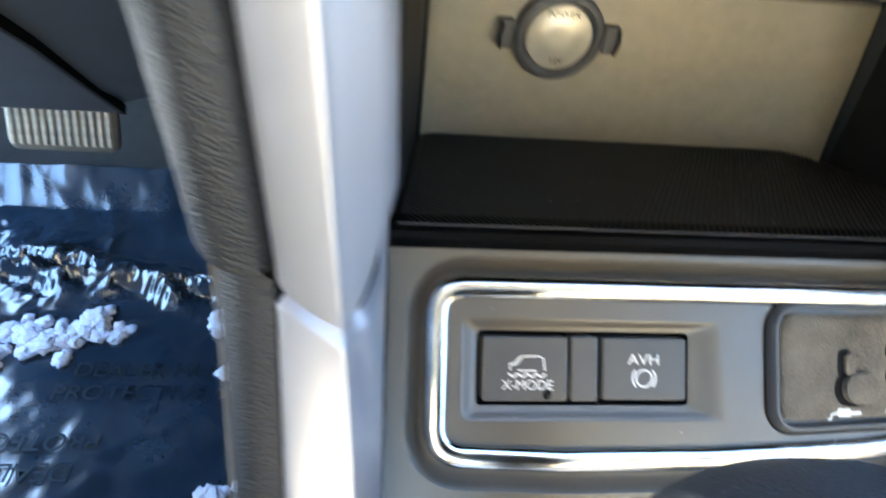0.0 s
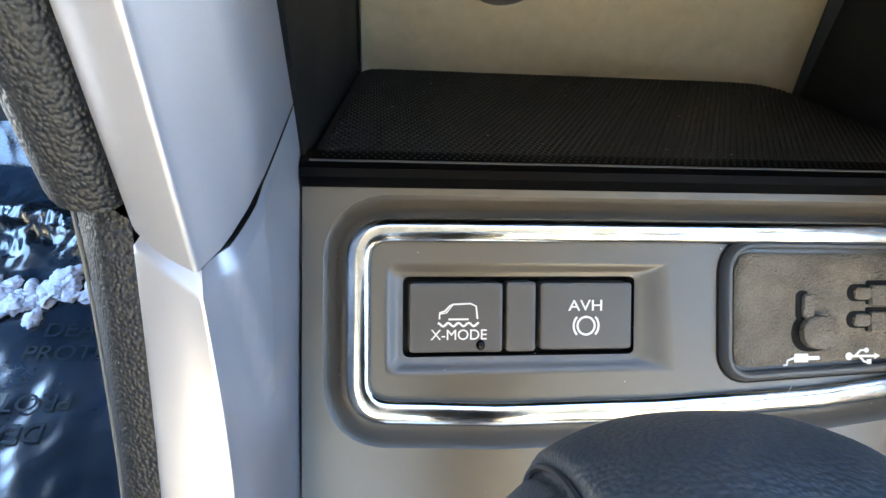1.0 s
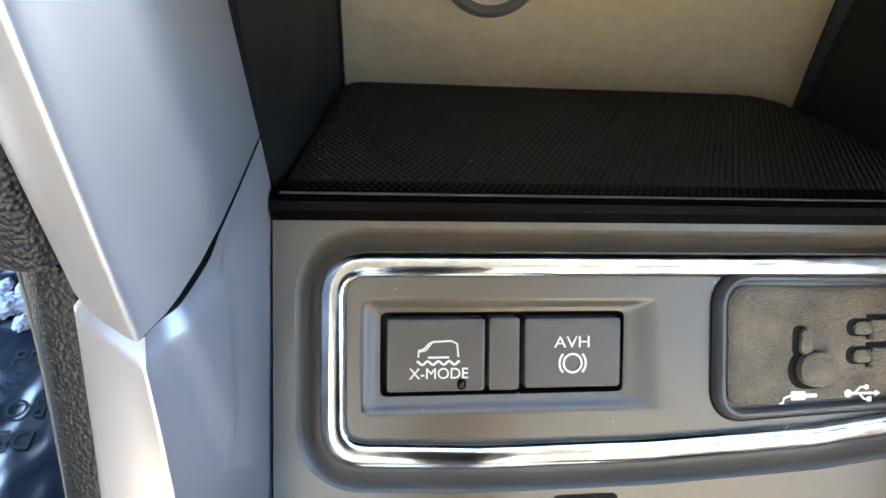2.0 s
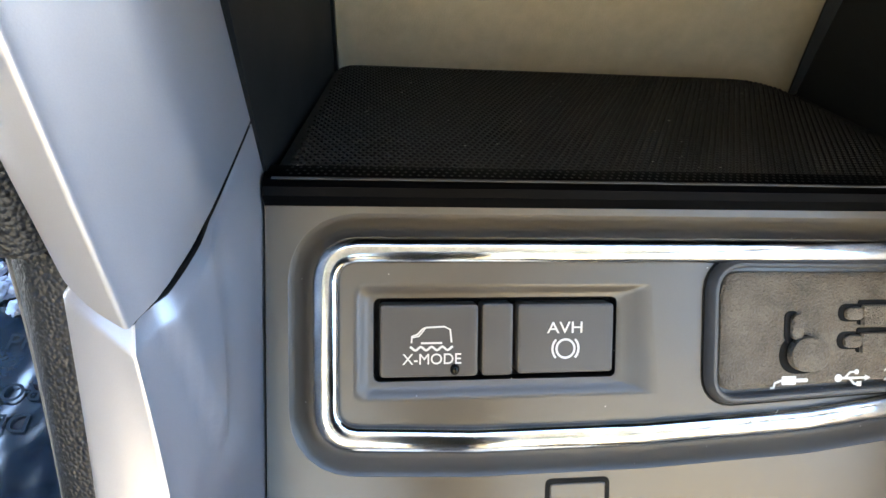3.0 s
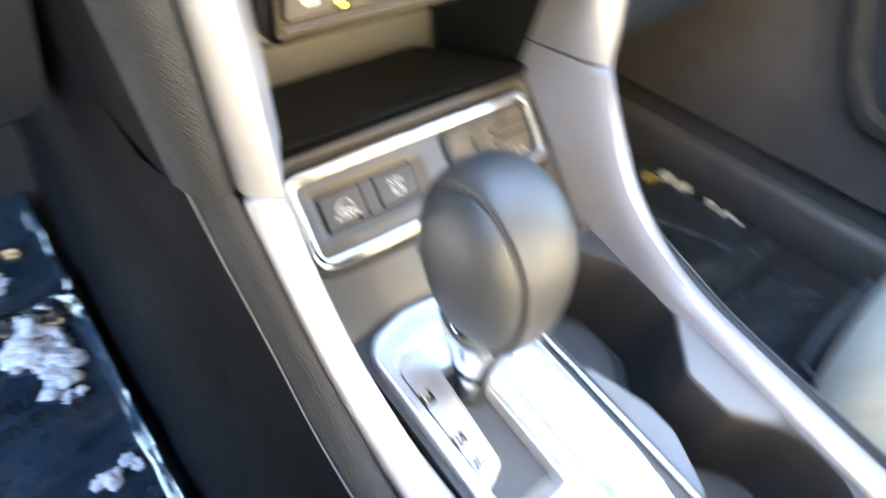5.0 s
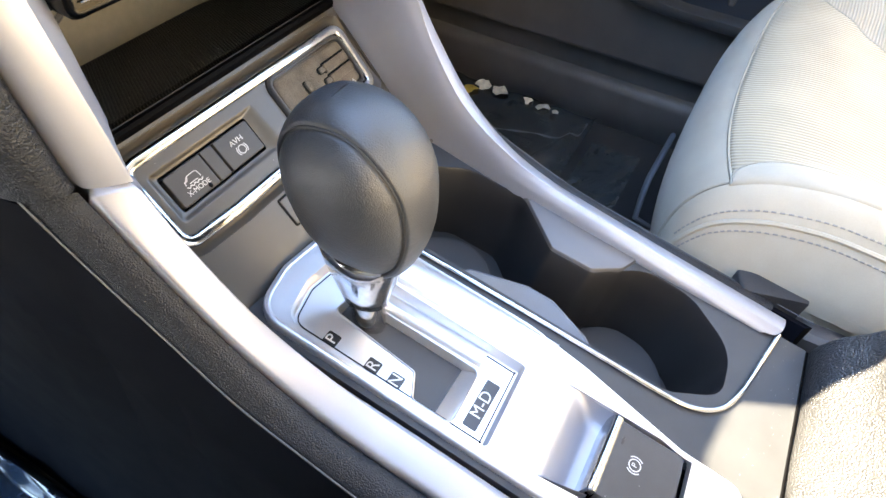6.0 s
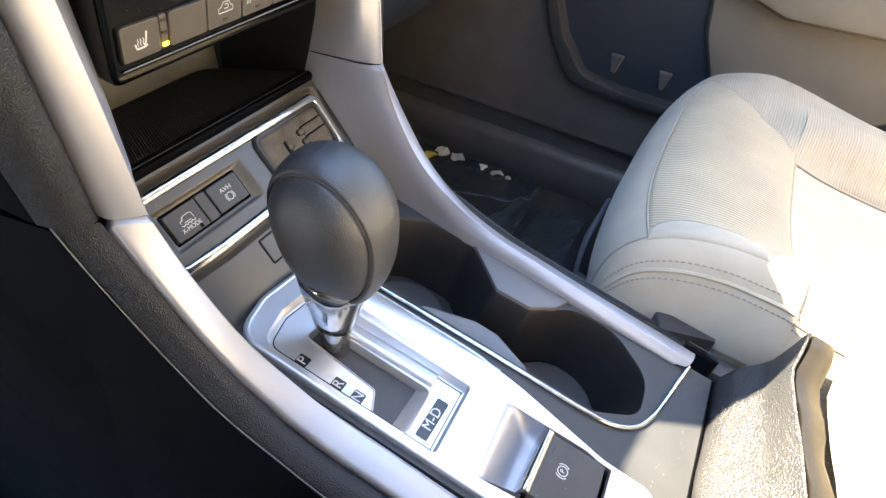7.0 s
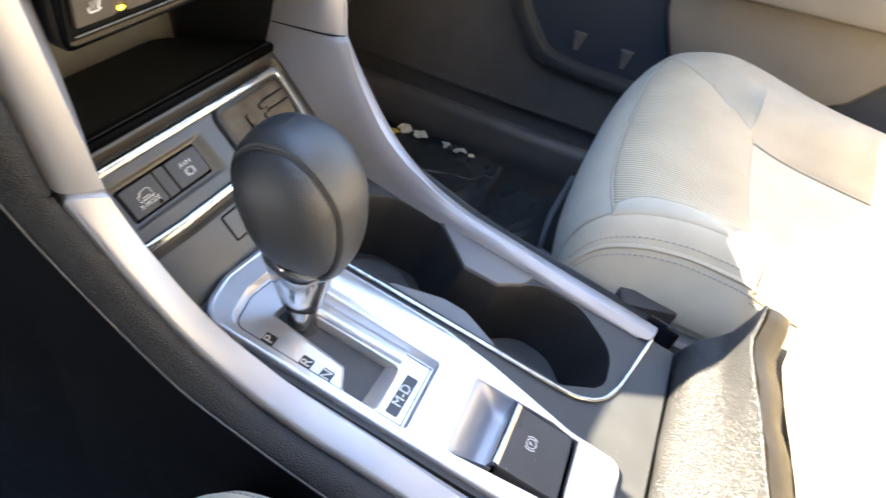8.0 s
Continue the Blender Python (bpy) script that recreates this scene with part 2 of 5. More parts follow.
def stroke(pts, w, m, h=0.0, t=0.00015, closed=False):
    """A thin printed line along 2D points."""
    pts = [Vector(p) for p in pts]
    left, right, n = [], [], len(pts)
    for i, p in enumerate(pts):
        a = pts[i - 1] if (i or closed) else p
        b = pts[(i + 1) % n] if (i < n - 1 or closed) else p
        d = (b - a).normalized() if (b - a).length > 1e-9 else Vector((1, 0))
        nn = Vector((-d.y, d.x)) * w / 2
        left.append(p + nn), right.append(p - nn)
    rings = [[m @ Vector((l.x, l.y, h)), m @ Vector((l.x, l.y, h + t)), m @ Vector((r.x, r.y, h + t)), m @ Vector((r.x, r.y, h))] for l, r in zip(left, right)]
    if closed:
        rings.append(rings[0])
    return loft(rings, (not closed, not closed))


def join(*bms):
    out = bmesh.new()
    for b in bms:
        me = bpy.data.meshes.new("tmp")
        b.to_mesh(me)
        out.from_mesh(me)
        bpy.data.meshes.remove(me)
        b.free()
    return out


def words(text, size, m, h=0.0, x=0.0, y=0.0, turn=0.0, t=0.00012, squeeze=1.0):
    """Flat lettering centred at x, y of the plane m."""
    cu = bpy.data.curves.new("lettering", "FONT")
    cu.body, cu.size, cu.align_x, cu.align_y, cu.extrude = text, size, "CENTER", "CENTER", t
    ob = new("lettering", cu)
    bpy.context.view_layer.update()
    me = bpy.data.meshes.new_from_object(ob.evaluated_get(bpy.context.evaluated_depsgraph_get()))
    bpy.data.objects.remove(ob)
    bpy.data.curves.remove(cu)
    bm = bmesh.new()
    bm.from_mesh(me)
    bpy.data.meshes.remove(me)
    bm.transform(m @ Matrix.Translation((x, y, h)) @ Matrix.Rotation(turn, 4, "Z") @ Matrix.Diagonal((squeeze, 1, 1, 1)))
    return bm


def mesh_object(name, bm, material, sharp=38):
    c = Vector((0, 0, 0))
    if len(bm.verts):
        lo = Vector([min(v.co[k] for v in bm.verts) for k in range(3)])
        hi = Vector([max(v.co[k] for v in bm.verts) for k in range(3)])
        c = (lo + hi) / 2
    bmesh.ops.translate(bm, verts=bm.verts, vec=-c)
    me = bpy.data.meshes.new(name)
    bm.to_mesh(me)
    bm.free()
    me.materials.append(material)
    for p in me.polygons:
        p.use_smooth = True
    me.set_sharp_from_angle(angle=radians(sharp))
    ob = new(name, me)
    return ob, c


def part(name, bm, material, parent, label="", sharp=38):
    ob, c = mesh_object(name, bm, material, sharp)
    ob.parent = parent
    ob.location = c - WORLD[parent]
    WORLD[ob] = c
    return tagged(ob, label) if label else ob


def thing(name, base, label, category, group="", kind=""):
    ob = new(name)
    ob.empty_display_size = 0.02
    ob.location = base
    WORLD[ob] = Vector(base)
    return tagged(ob, label, category, group, kind)


def solid(name, bm, material, label, category, group="", kind="", sharp=38):
    ob, c = mesh_object(name, bm, material, sharp)
    ob.location = c
    WORLD[ob] = c
    return tagged(ob, label, category, group, kind)


def block(x0, x1, y0, y1, z0, z1, r=0.01, seg=3):
    """A box with rounded upright edges and a small bevel."""
    m = Matrix()
    return rim(box2(x0, x1, y0, y1, r, seg), [(-r * 0.5, z0), (0, z0 + r * 0.5), (0, z1 - r * 0.5), (-r * 0.5, z1)], m, (True, True))


def axes(o, u, v):
    """A plane's matrix from its origin and two directions."""
    u, v = Vector(u).normalized(), Vector(v).normalized()
    n = u.cross(v).normalized()
    v = n.cross(u)
    return Matrix(((u.x, v.x, n.x, o[0]), (u.y, v.y, n.y, o[1]), (u.z, v.z, n.z, o[2]), (0, 0, 0, 1)))


def flipped(rings):
    return [[Vector((-p[0], p[1], p[2])) for p in r] for r in rings]


def curve_at(pts, t):
    """A point on a smooth line through points, t from 0 to 1."""
    n = len(pts) - 1
    f = min(max(t, 0), 1) * n
    i = min(int(f), n - 1)
    f -= i
    p = [Vector(pts[max(0, min(n, k))]) for k in (i - 1, i, i + 1, i + 2)]
    return 0.5 * (2 * p[1] + (p[2] - p[0]) * f + (2 * p[0] - 5 * p[1] + 4 * p[2] - p[3]) * f * f + (3 * p[1] - p[0] - 3 * p[2] + p[3]) * f ** 3)


def tube(pts, r, n=10, caps=(True, True), flat=1.0):
    pts = [Vector(p) for p in pts]
    rings = []
    side = None
    for i, p in enumerate(pts):
        d = (pts[min(i + 1, len(pts) - 1)] - pts[max(i - 1, 0)]).normalized()
        side = (d.orthogonal() if side is None else side - d * side.dot(d)).normalized()
        up = d.cross(side)
        rr = r[i] if isinstance(r, (list, tuple)) else r
        rings.append([p + side * rr * math.cos(2 * math.pi * k / n) + up * rr * flat * math.sin(2 * math.pi * k / n) for k in range(n)])
    return loft(rings, caps)


PANEL_M = axes((0, 0, 0.45), (1, 0, 0), (0, 0.67, 0.742))
HVAC_M = axes((0, -0.0316, 0.5725), (1, 0, 0), (0, -0.10, 0.995))
PLATE_M = axes((0, -0.1087, 0.3837), (1, 0, 0), (0, 0.986, 0.1676))

# ---- setting: ground, floor, shell of the car ----
# unseen; its grey is picked for the daylight it bounces into the cabin
solid("ground", block(-60, 60, -60, 60, -0.42, -0.30, 0.02), SLUSH, "unseen ground outside the car, toned like patchy snow", "ground", kind="structure")

# floor pan with a toe board rising ahead of the pedals
def floor_strip(x0, x1):
    prof = [(-1.9, 0.03), (0.50, 0.03), (0.58, 0.05), (0.70, 0.16), (0.82, 0.36), (0.86, 0.80)]
    top = [[Vector((x0, y, z)), Vector((x1, y, z)), Vector((x1, y + 0.03, z - 0.04)), Vector((x0, y + 0.03, z - 0.04))] for y, z in prof]
    return loft(top)


solid("floor", floor_strip(-0.74, 0.74), CARPET, "dark carpeted floor and toe board", "floor", kind="structure")
for side, nm in ((-1, "wall_driver"), (1, "wall_passenger")):
    a, b = sorted((side * 0.74, side * 0.80))
    outer = [Vector(p) for p in ((-1.95, -0.02), (0.90, -0.02), (0.90, 0.92), (-0.40, 1.24), (-1.95, 1.24))]
    win = corner_path([(-1.75, 0.71), (0.52, 0.76), (-0.42, 1.16), (-1.75, 1.16)], 0.05)
    m = Matrix(((0, 0, 1, 0), (1, 0, 0, 0), (0, 1, 0, 0), (0, 0, 0, 1)))
    win = [win]
    if side < 0:
        # low unseen opening added to light the footwell, as past a driver's door ajar
        win = [corner_path([(0.17, 0.14), (0.62, 0.14), (0.62, 0.48), (0.17, 0.48)], 0.06), corner_path([(-0.50, 0.86), (0.22, 0.86), (-0.42, 1.16), (-0.50, 1.16)], 0.03), corner_path([(-1.75, 0.82), (-1.00, 0.82), (-1.00, 1.12), (-1.75, 1.12)], 0.05)]
    solid(nm, holed(outer, win, a, b, m), DOOR_DARK, "car side wall with its window opening", "wall", kind="structure")
solid("ceiling", block(-0.80, 0.80, -1.95, -0.40, 1.22, 1.28, 0.02), HEADLINER, "light fabric headliner of the roof", "ceiling", kind="structure")
RM = Matrix(((1, 0, 0, 0), (0, 0, 1, 0), (0, 1, 0, 0), (0, 0, 0, 1)))
# the rear window is unseen, added and sized for the light it brings in
solid("wall_rear", holed(box2(-0.80, 0.80, -0.02, 1.24, 0.02), [box2(-0.55, 0.55, 0.78, 1.12, 0.06)], -1.98, -1.92, RM), DOOR_DARK, "plain rear end of the cabin with its window", "wall", kind="structure")
# sills beside the footwells
for side, nm in ((-1, "sill_driver"), (1, "sill_passenger")):
    rings = [[Vector((side * x, y, z)) for x, z in ((0.742, 0.0), (0.742, 0.117), (0.733, 0.116), (0.724, 0.110), (0.720, 0.098), (0.726, 0.02))] for y in (-1.2, -0.4, 0.1, 0.45)]
    solid(nm, loft(rings), DOOR_DARK, "dark plastic door sill along the footwell", "sill", kind="structure")

# ---- dashboard ----
dash = thing("dashboard", (0, 0.3, 0.4), "dark grained dashboard around the centre stack", "dashboard")
# unseen rear edge, swung out left, middle and right to place the sun's shadow line
SHADE_EDGE = [(-0.738, -0.24), (-0.20, -0.24), (-0.165, -0.12), (-0.14, 0.0), (-0.10, 0.008), (-0.055, 0.002), (-0.033, -0.032), (-0.005, -0.090), (0.006, -0.120), (0.03, -0.133), (0.065, -0.112), (0.10, -0.095), (0.157, -0.120), (0.27, -0.190), (0.42, -0.255), (0.55, -0.300), (0.738, -0.300)]
prof = [(0.105, 0.870), (0.087, 0.860), (0.080, 0.842), (0.065, 0.70), (0.10, 0.62), (0.85, 0.50), (0.86, 0.88), (0.78, 0.90), (0.34, 0.895)]
part("top_pad", loft([[Vector((x, y + (dy if k < 3 else 0.35 * dy if k == 3 else 0), z)) for k, (y, z) in enumerate(prof)] for x, dy in SHADE_EDGE]), DASH, dash)
prof = [(0.060, 0.70), (0.040, 0.69), (0.045, 0.60), (0.235, 0.405), (0.262, 0.384), (0.285, 0.386), (0.33, 0.43), (0.55, 0.55), (0.60, 0.66)]
# the lower edge sweeps up beside the console
part("knee_panel", loft([[Vector((x, y - (0.72 * up if 2 < k < 7 else 0), z + (0.70 * up if 2 < k < 7 else 0))) for k, (y, z) in enumerate(prof)] for x, up in ((-0.738, 0.0), (-0.45, 0.0), (-0.300, 0.0), (-0.272, 0.012), (-0.245, 0.028), (-0.215, 0.046), (-0.166, 0.070))]), DASH, dash, "dark lower panel over the pedals")
# a second, slightly proud skin whose cut edge runs down and across
KM = axes((-0.30, 0.2502, 0.394), (1, 0, 0), (0, -0.716, 0.698))
part("lower_cover", slab(corner_path([(-0.43, -0.01), (0.0235, -0.008), (0.0225, 0.100), (0.012, 0.19), (-0.43, 0.19)], 0.006), 0.0, 0.006, KM, 0.002), DASH, dash)
part("cover_joint", slab(corner_path([(0.0232, -0.008), (0.0256, -0.008), (0.0246, 0.100), (0.0140, 0.19), (0.0118, 0.19), (0.0222, 0.100)], 0.0004, 1), 0.0, 0.0063, KM, 0.0002), GAP, dash, "dark joint line")
prof = [(0.035, 0.72), (0.028, 0.70), (0.06, 0.48), (0.10, 0.41), (0.16, 0.385), (0.22, 0.40), (0.40, 0.50), (0.62, 0.60)]
part("glove_box", loft([[Vector((x, y, z)) for y, z in prof] for x in (0.166, 0.45, 0.738)]), DASH, dash, "dark lower panel over the passenger footwell")

# ---- centre console: trims, pads, sides ----
# stations from the joint beside the pocket down and back along the console
O_LINE = [(-0.1295, -0.029, 0.4985), (-0.1270, -0.0550, 0.4610), (-0.1245, -0.0860, 0.4235), (-0.1225, -0.1220, 0.3960), (-0.1215, -0.1600, 0.3800),
          (-0.1210, -0.1980, 0.3715), (-0.1210, -0.26, 0.3580), (-0.1210, -0.32, 0.3460), (-0.1210, -0.372, 0.3355)]
R_LINE = [(-0.1150, -0.0430, 0.4975), (-0.1120, -0.0600, 0.4640), (-0.1090, -0.0900, 0.4260), (-0.1070, -0.1300, 0.4010), (-0.1060, -0.1650, 0.3880),
          (-0.1055, -0.2050, 0.3790), (-0.1055, -0.2600, 0.3650), (-0.1055, -0.32, 0.3510), (-0.1055, -0.372, 0.3390)]
I_LINE = [(-0.1055, 0.0200, 0.4940), (-0.1058, 0.0020, 0.4560), (-0.1058, -0.0300, 0.4180), (-0.1045, -0.0640, 0.3860), (-0.1020, -0.1100, 0.3830),
          (-0.1000, -0.1550, 0.3740), (-0.0990, -0.23, 0.3620), (-0.0990, -0.30, 0.3500), (-0.0990, -0.372, 0.3370)]
S_LINE = [(-0.1470, -0.0110, 0.4975), (-0.1438, -0.0290, 0.4650), (-0.1400, -0.0600, 0.4230), (-0.1400, -0.0957, 0.3954), (-0.1400, -0.1350, 0.3790),
          (-0.1400, -0.1817, 0.3638), (-0.1400, -0.25, 0.3500), (-0.1400, -0.315, 0.3380), (-0.1400, -0.372, 0.3280)]


def rounded(ring, lo, hi, k=3):
    """The open stretch ring[lo..hi] of a section, made finer with a smooth line."""
    mid = ring[lo:hi + 1]
    n = (len(mid) - 1) * k
    return ring[:lo] + [curve_at(mid, j / n) for j in range(n + 1)] + ring[hi + 1:]


RAIL_K, LEAF_TIP = 7, 0.137


def rail_rings(n=36, leaf=True):
    def ring_at(t):
        o, r, i = curve_at(O_LINE, t), curve_at(R_LINE, t), curve_at(I_LINE, t)
        down = Vector((0, 0.006, -0.008))
        # outer lip, broad outer face, narrow ridge, long inner face
        o2 = o.lerp(r, 0.10) + Vector((0, -0.0012, 0.0012))
        r1 = r.lerp(o, 0.12) + Vector((0, -0.0004, 0.0006))
        r2 = r.lerp(i, 0.025) + Vector((0.0002, -0.0001, 0.0002))
        m1 = r.lerp(i, 0.16) + Vector((0.0022, 0, -0.001))
        m2 = r.lerp(i, 0.45) + Vector((0.0025, 0, -0.001))
        ring = rounded([o + down, o, o2, o2.lerp(r1, 0.5) + Vector((0, -0.0004, 0.0006)), r1, r, r2, m1, m2, i, i + down * 1.5, (o + i) / 2 + Vector((0, 0.02, -0.03))], 1, 9, RAIL_K)
        # a shallow leaf-shaped hollow in the inner face, pointed at its lower end
        if leaf and t < LEAF_TIP:
            e = t / LEAF_TIP
            left, right = 0.105 + 0.06 * e + 0.185 * e ** 2.4, 0.458 + 0.05 * e - 0.158 * e ** 3.2
            for j in range(4 * RAIL_K + 1, 9 * RAIL_K + 1):
                k, part_ = divmod((j - 1) / RAIL_K - 4, 1)
                k = int(k)
                if k > 3:
                    continue
                across = (0.0, 0.025, 0.16, 0.45, 1.0)
                f = across[k] + (across[k + 1] - across[k]) * part_
                a, b = min(1.0, max(0.0, (f - left) / 0.035)), min(1.0, max(0.0, (right - f) / 0.09))
                ring[j] = ring[j] + Vector((0.0015, -0.0004, 0)) * (a * a * (3 - 2 * a) * b * b * (3 - 2 * b) * min(1.0, (1 - e) * 9))
        return ring

    fine = [0.020 + (0.150 - 0.020) * k / 32 for k in range(1, 33)]
    rings = [ring_at(t) for t in fine + [0.150 + 0.850 * k / n for k in range(1, n + 1)]]
    top, below = ring_at(0.0), ring_at(0.020)
    c = sum(top, Vector()) / len(top)
    # a bright chamfer under the joint, widest at the ridge and running out inwards
    last = 8 * RAIL_K + 1
    fade = [1.0 if q <= 0.68 * last else max(0.06, (last - q) / (0.32 * last)) for q in range(len(top))]
    edge = [p.lerp(q, f) for p, q, f in zip(top, below, fade)]
    brow = [p.lerp(c, 0.26 * f) for p, f in zip(top, fade)]
    under = [p.lerp(c, 0.32) + Vector((0, 0.0006, 0.0030)) for p in top]
    soft = [p.lerp(q, 0.12) for p, q in zip(edge, brow)]
    return [under, brow, soft, edge] + rings


def upper_rings(n=14, fine=3):
    """Trim beside the climate panel, from the joint upwards."""
    rings = []
    for k in range(n + 1):
        t = k / n
        z = 0.4990 + 0.29 * t
        up = z - 0.4985
        o, r = Vector((-0.1293 - 0.058 * up, -0.0290 + 0.09 * up, z)), Vector((-0.1150 - 0.058 * up, -0.0430 + 0.13 * up, z))
        i = Vector((-0.1055 - 0.02 * up, 0.0195 - 0.2 * up if z < 0.56 else 0.0075, z - 0.0042))
        o2, r1, r2 = o.lerp(r, 0.12) + Vector((0, -0.002, 0)), r.lerp(o, 0.13) + Vector((0.0, -0.0009, 0)), r.lerp(i, 0.03) + Vector((0.0006, 0, 0))
        full = min(1.0, max(0.0, up / 0.012))
        m1, m2 = r.lerp(i, 0.16) + Vector((0.0022 + 0.0026 * full, 0, 0)), r.lerp(i, 0.48 - 0.13 * full) + Vector((0.0022 + 0.0056 * full, 0, 0))
        ring = [o + Vector((0, 0.012, 0)), o, o2, o2.lerp(r1, 0.5) + Vector((0, -0.0008, 0)), r1, r, r2, m1, m2, i, i + Vector((-0.004, 0.03, 0)), o + Vector((0.004, 0.04, 0))]
        rings.append(rounded(ring, 1, 9, fine))
    return rings


def cheek_rings(n=14):
    """Smooth dark side of the stack beyond the pad, from the joint upwards."""
    rings = []
    for k in range(n + 1):
        z = 0.5000 + 0.29 * k / n
        up = z - 0.4985
        o = Vector((-0.1306 - 0.058 * up, -0.0262 + 0.10 * up, z))
        out = 0.060 * up
        rings.append([o + Vector((-0.012, 0.022, 0)), o + Vector((-0.0198 - out, 0.0192, 0)), o + Vector((-0.0210 - out, 0.021, 0)), o + Vector((-0.0225 - out, 0.06, 0)), o + Vector((-0.025 - out, 0.24, 0)), o + Vector((-0.01, 0.24, 0))])
    return rings


def pad_rings(lower, n=24):
    rings = []
    for k in range(n + 1):
        t = k / n
        if lower:
            o, s = curve_at(O_LINE, t), curve_at(S_LINE, t)
            o = o + Vector((-0.0012, 0.0025, -0.0025))
            a, b = o.lerp(s, 0.33) + Vector((-0.0022, -0.0010, 0.0022)), o.lerp(s, 0.72) + Vector((-0.0018, 0, 0.0014))
            rings.append(rounded([o + Vector((0.004, 0.010, -0.012)), o, a, b, s, s + Vector((0.006, 0.012, -0.014))], 1, 4))
        else:
            z = 0.5000 + 0.29 * t
            up = z - 0.4985
            o = Vector((-0.1306 - 0.058 * up, -0.0262 + 0.10 * up, z))
            out = 0.060 * up
            rings.append([o + Vector((0.002, 0.02, 0)), o, o + Vector((-0.003, -0.0030, 0)), o + Vector((-0.011 - out * 0.3, -0.0015, 0)), o + Vector((-0.0175 - out * 0.7, 0.007, 0)),
                          o + Vector((-0.0205 - out, 0.0175, 0)), o + Vector((-0.0185 - out, 0.021, 0)), o + Vector((-0.004, 0.03, 0))])
            rings[-1] = rounded(rings[-1], 1, 5)
    return rings


console = thing("centre_console", (0, -0.15, 0.03), "dark plastic body of the centre console between the footwells", "console")
for side in (1, -1):
    put = (lambda r: r) if side == 1 else flipped
    where = "driver" if side == 1 else "passenger"
    trim = thing("console_trim", (-0.12 * side, -0.1, 0.36), "satin silver painted trim curving down along the console", "trim", "silver console trims")
    part("upper_cover", loft(put(upper_rings())), SILVER, trim, "", 60)
    part("rail", loft(put(rail_rings(leaf=side == 1)[:None if side == 1 else -3])), SILVER, trim, "", 60)
    joint = [p.lerp(q, 0.5) for p, q in zip(upper_rings(1, RAIL_K)[0][1:8 * RAIL_K + 2], rail_rings()[1][1:8 * RAIL_K + 2])]
    part("joint", tube(put([[p.lerp(sum(joint, Vector()) / len(joint), 0.03) for p in joint]])[0], 0.00060, 6), GAP, trim, "dark joint line")
    pad = thing("knee_pad", (-0.15 * side, 0.0, 0.45), "dark grained soft pad along the silver trim", "pad", "console pads")
    part("upper_pad", loft(put(pad_rings(False))), PAD, pad, "", 70)
    part("lower_pad", loft(put(pad_rings(True)[:None if side == 1 else -2])), PAD, pad, "", 70)
    part("edge_seam", tube(put([[curve_at(S_LINE, k / 60) + Vector((-0.0006, -0.0002, 0.0002)) for k in range(61)]])[0], 0.00045, 6), DIVIDER, pad, "thin pale seam")
    # console flank under the pad, down to the carpet
    rings = []
    ahead = [Vector((-0.1560, 0.75, 0.60)), Vector((-0.1550, 0.35, 0.56)), Vector((-0.1540, 0.10, 0.51)), Vector((-0.1535, 0.03, 0.497))]
    for s in ahead + [curve_at(S_LINE, k / 24) for k in range(25)]:
        z1, z2 = s.z - 0.05, s.z - 0.105
        x1, x2 = min(-0.1455, s.x - 0.001), min(-0.1500, s.x - 0.003)
        rings.append([s + Vector((0.003, 0.006, -0.003)), s + Vector((-0.0005, 0.001, -0.0035)), Vector((x1, s.y + 0.008, z1)), Vector((x2, s.y + 0.012, z2)), Vector((x2 + 0.003, s.y + 0.012, z2 - 0.006)),
                      Vector((x2 - 0.010, s.y + 0.02, 0.14)), Vector((-0.1900, s.y + 0.02, 0.025)), Vector((-0.06, s.y + 0.02, 0.025)), Vector((-0.10, s.y + 0.02, s.z - 0.08))])
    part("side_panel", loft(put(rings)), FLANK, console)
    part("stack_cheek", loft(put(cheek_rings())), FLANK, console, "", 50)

# ---- switch panel ----
sw = thing("switch_panel", (0, -0.06, 0.385), "dark satin plastic switch panel with a chrome frame", "switch panel")
CH_OUT = corner_path([(-0.0925, -0.0385), (-0.05, -0.0405), (0.0, -0.0402), (0.05, -0.0378), (0.1005, -0.0318), (0.1010, 0.0180), (-0.0925, 0.0184)],
                     [0.011, 0.05, 0.08, 0.05, 0.009, 0.010, 0.011], 6)
CH_IN = grow(CH_OUT, -0.0062)
body_out = corner_path([(-0.1050, -0.094), (0.1050, -0.094), (0.1050, 0.0285), (-0.1050, 0.0285)], 0.0012, 1)
# the panel skin: flat field, soft gutter, seat for the frame
PANEL_RING = grow(CH_OUT, 0.0068)
part("body", holed(body_out, [PANEL_RING], -0.006, 0.0, PANEL_M), PANEL, sw)
part("gutter", rim(CH_OUT, [(0.0070, -0.0002), (0.0064, -0.0005), (0.0050, -0.0020), (0.0034, -0.0040), (0.0016, -0.0052), (-0.004, -0.0054)], PANEL_M), PANEL, sw)
bead = [(0.0006, -0.0056), (0.0006, -0.0012)] + [(-0.0029 + 0.0035 * math.cos(a * math.pi / 12), -0.0012 + 0.0019 * math.sin(a * math.pi / 12)) for a in range(1, 12)] + [(-0.0064, -0.0012), (-0.0066, -0.0050)]
part("chrome_frame", rim(CH_OUT, bead, PANEL_M), CHROME, sw, "polished chrome frame", 60)
WELL_OUT = box2(-0.0771, -0.0078, -0.0213, 0.0020, 0.0018)
SLOPE_OUT = corner_path([(-0.0825, -0.0262), (0.0045, -0.0262), (0.0015, 0.0058), (-0.0825, 0.0064)], [0.003, 0.001, 0.001, 0.003], 5)
part("inner_face", holed(CH_IN, [SLOPE_OUT], -0.0040, -0.0022, PANEL_M), PANEL, sw)
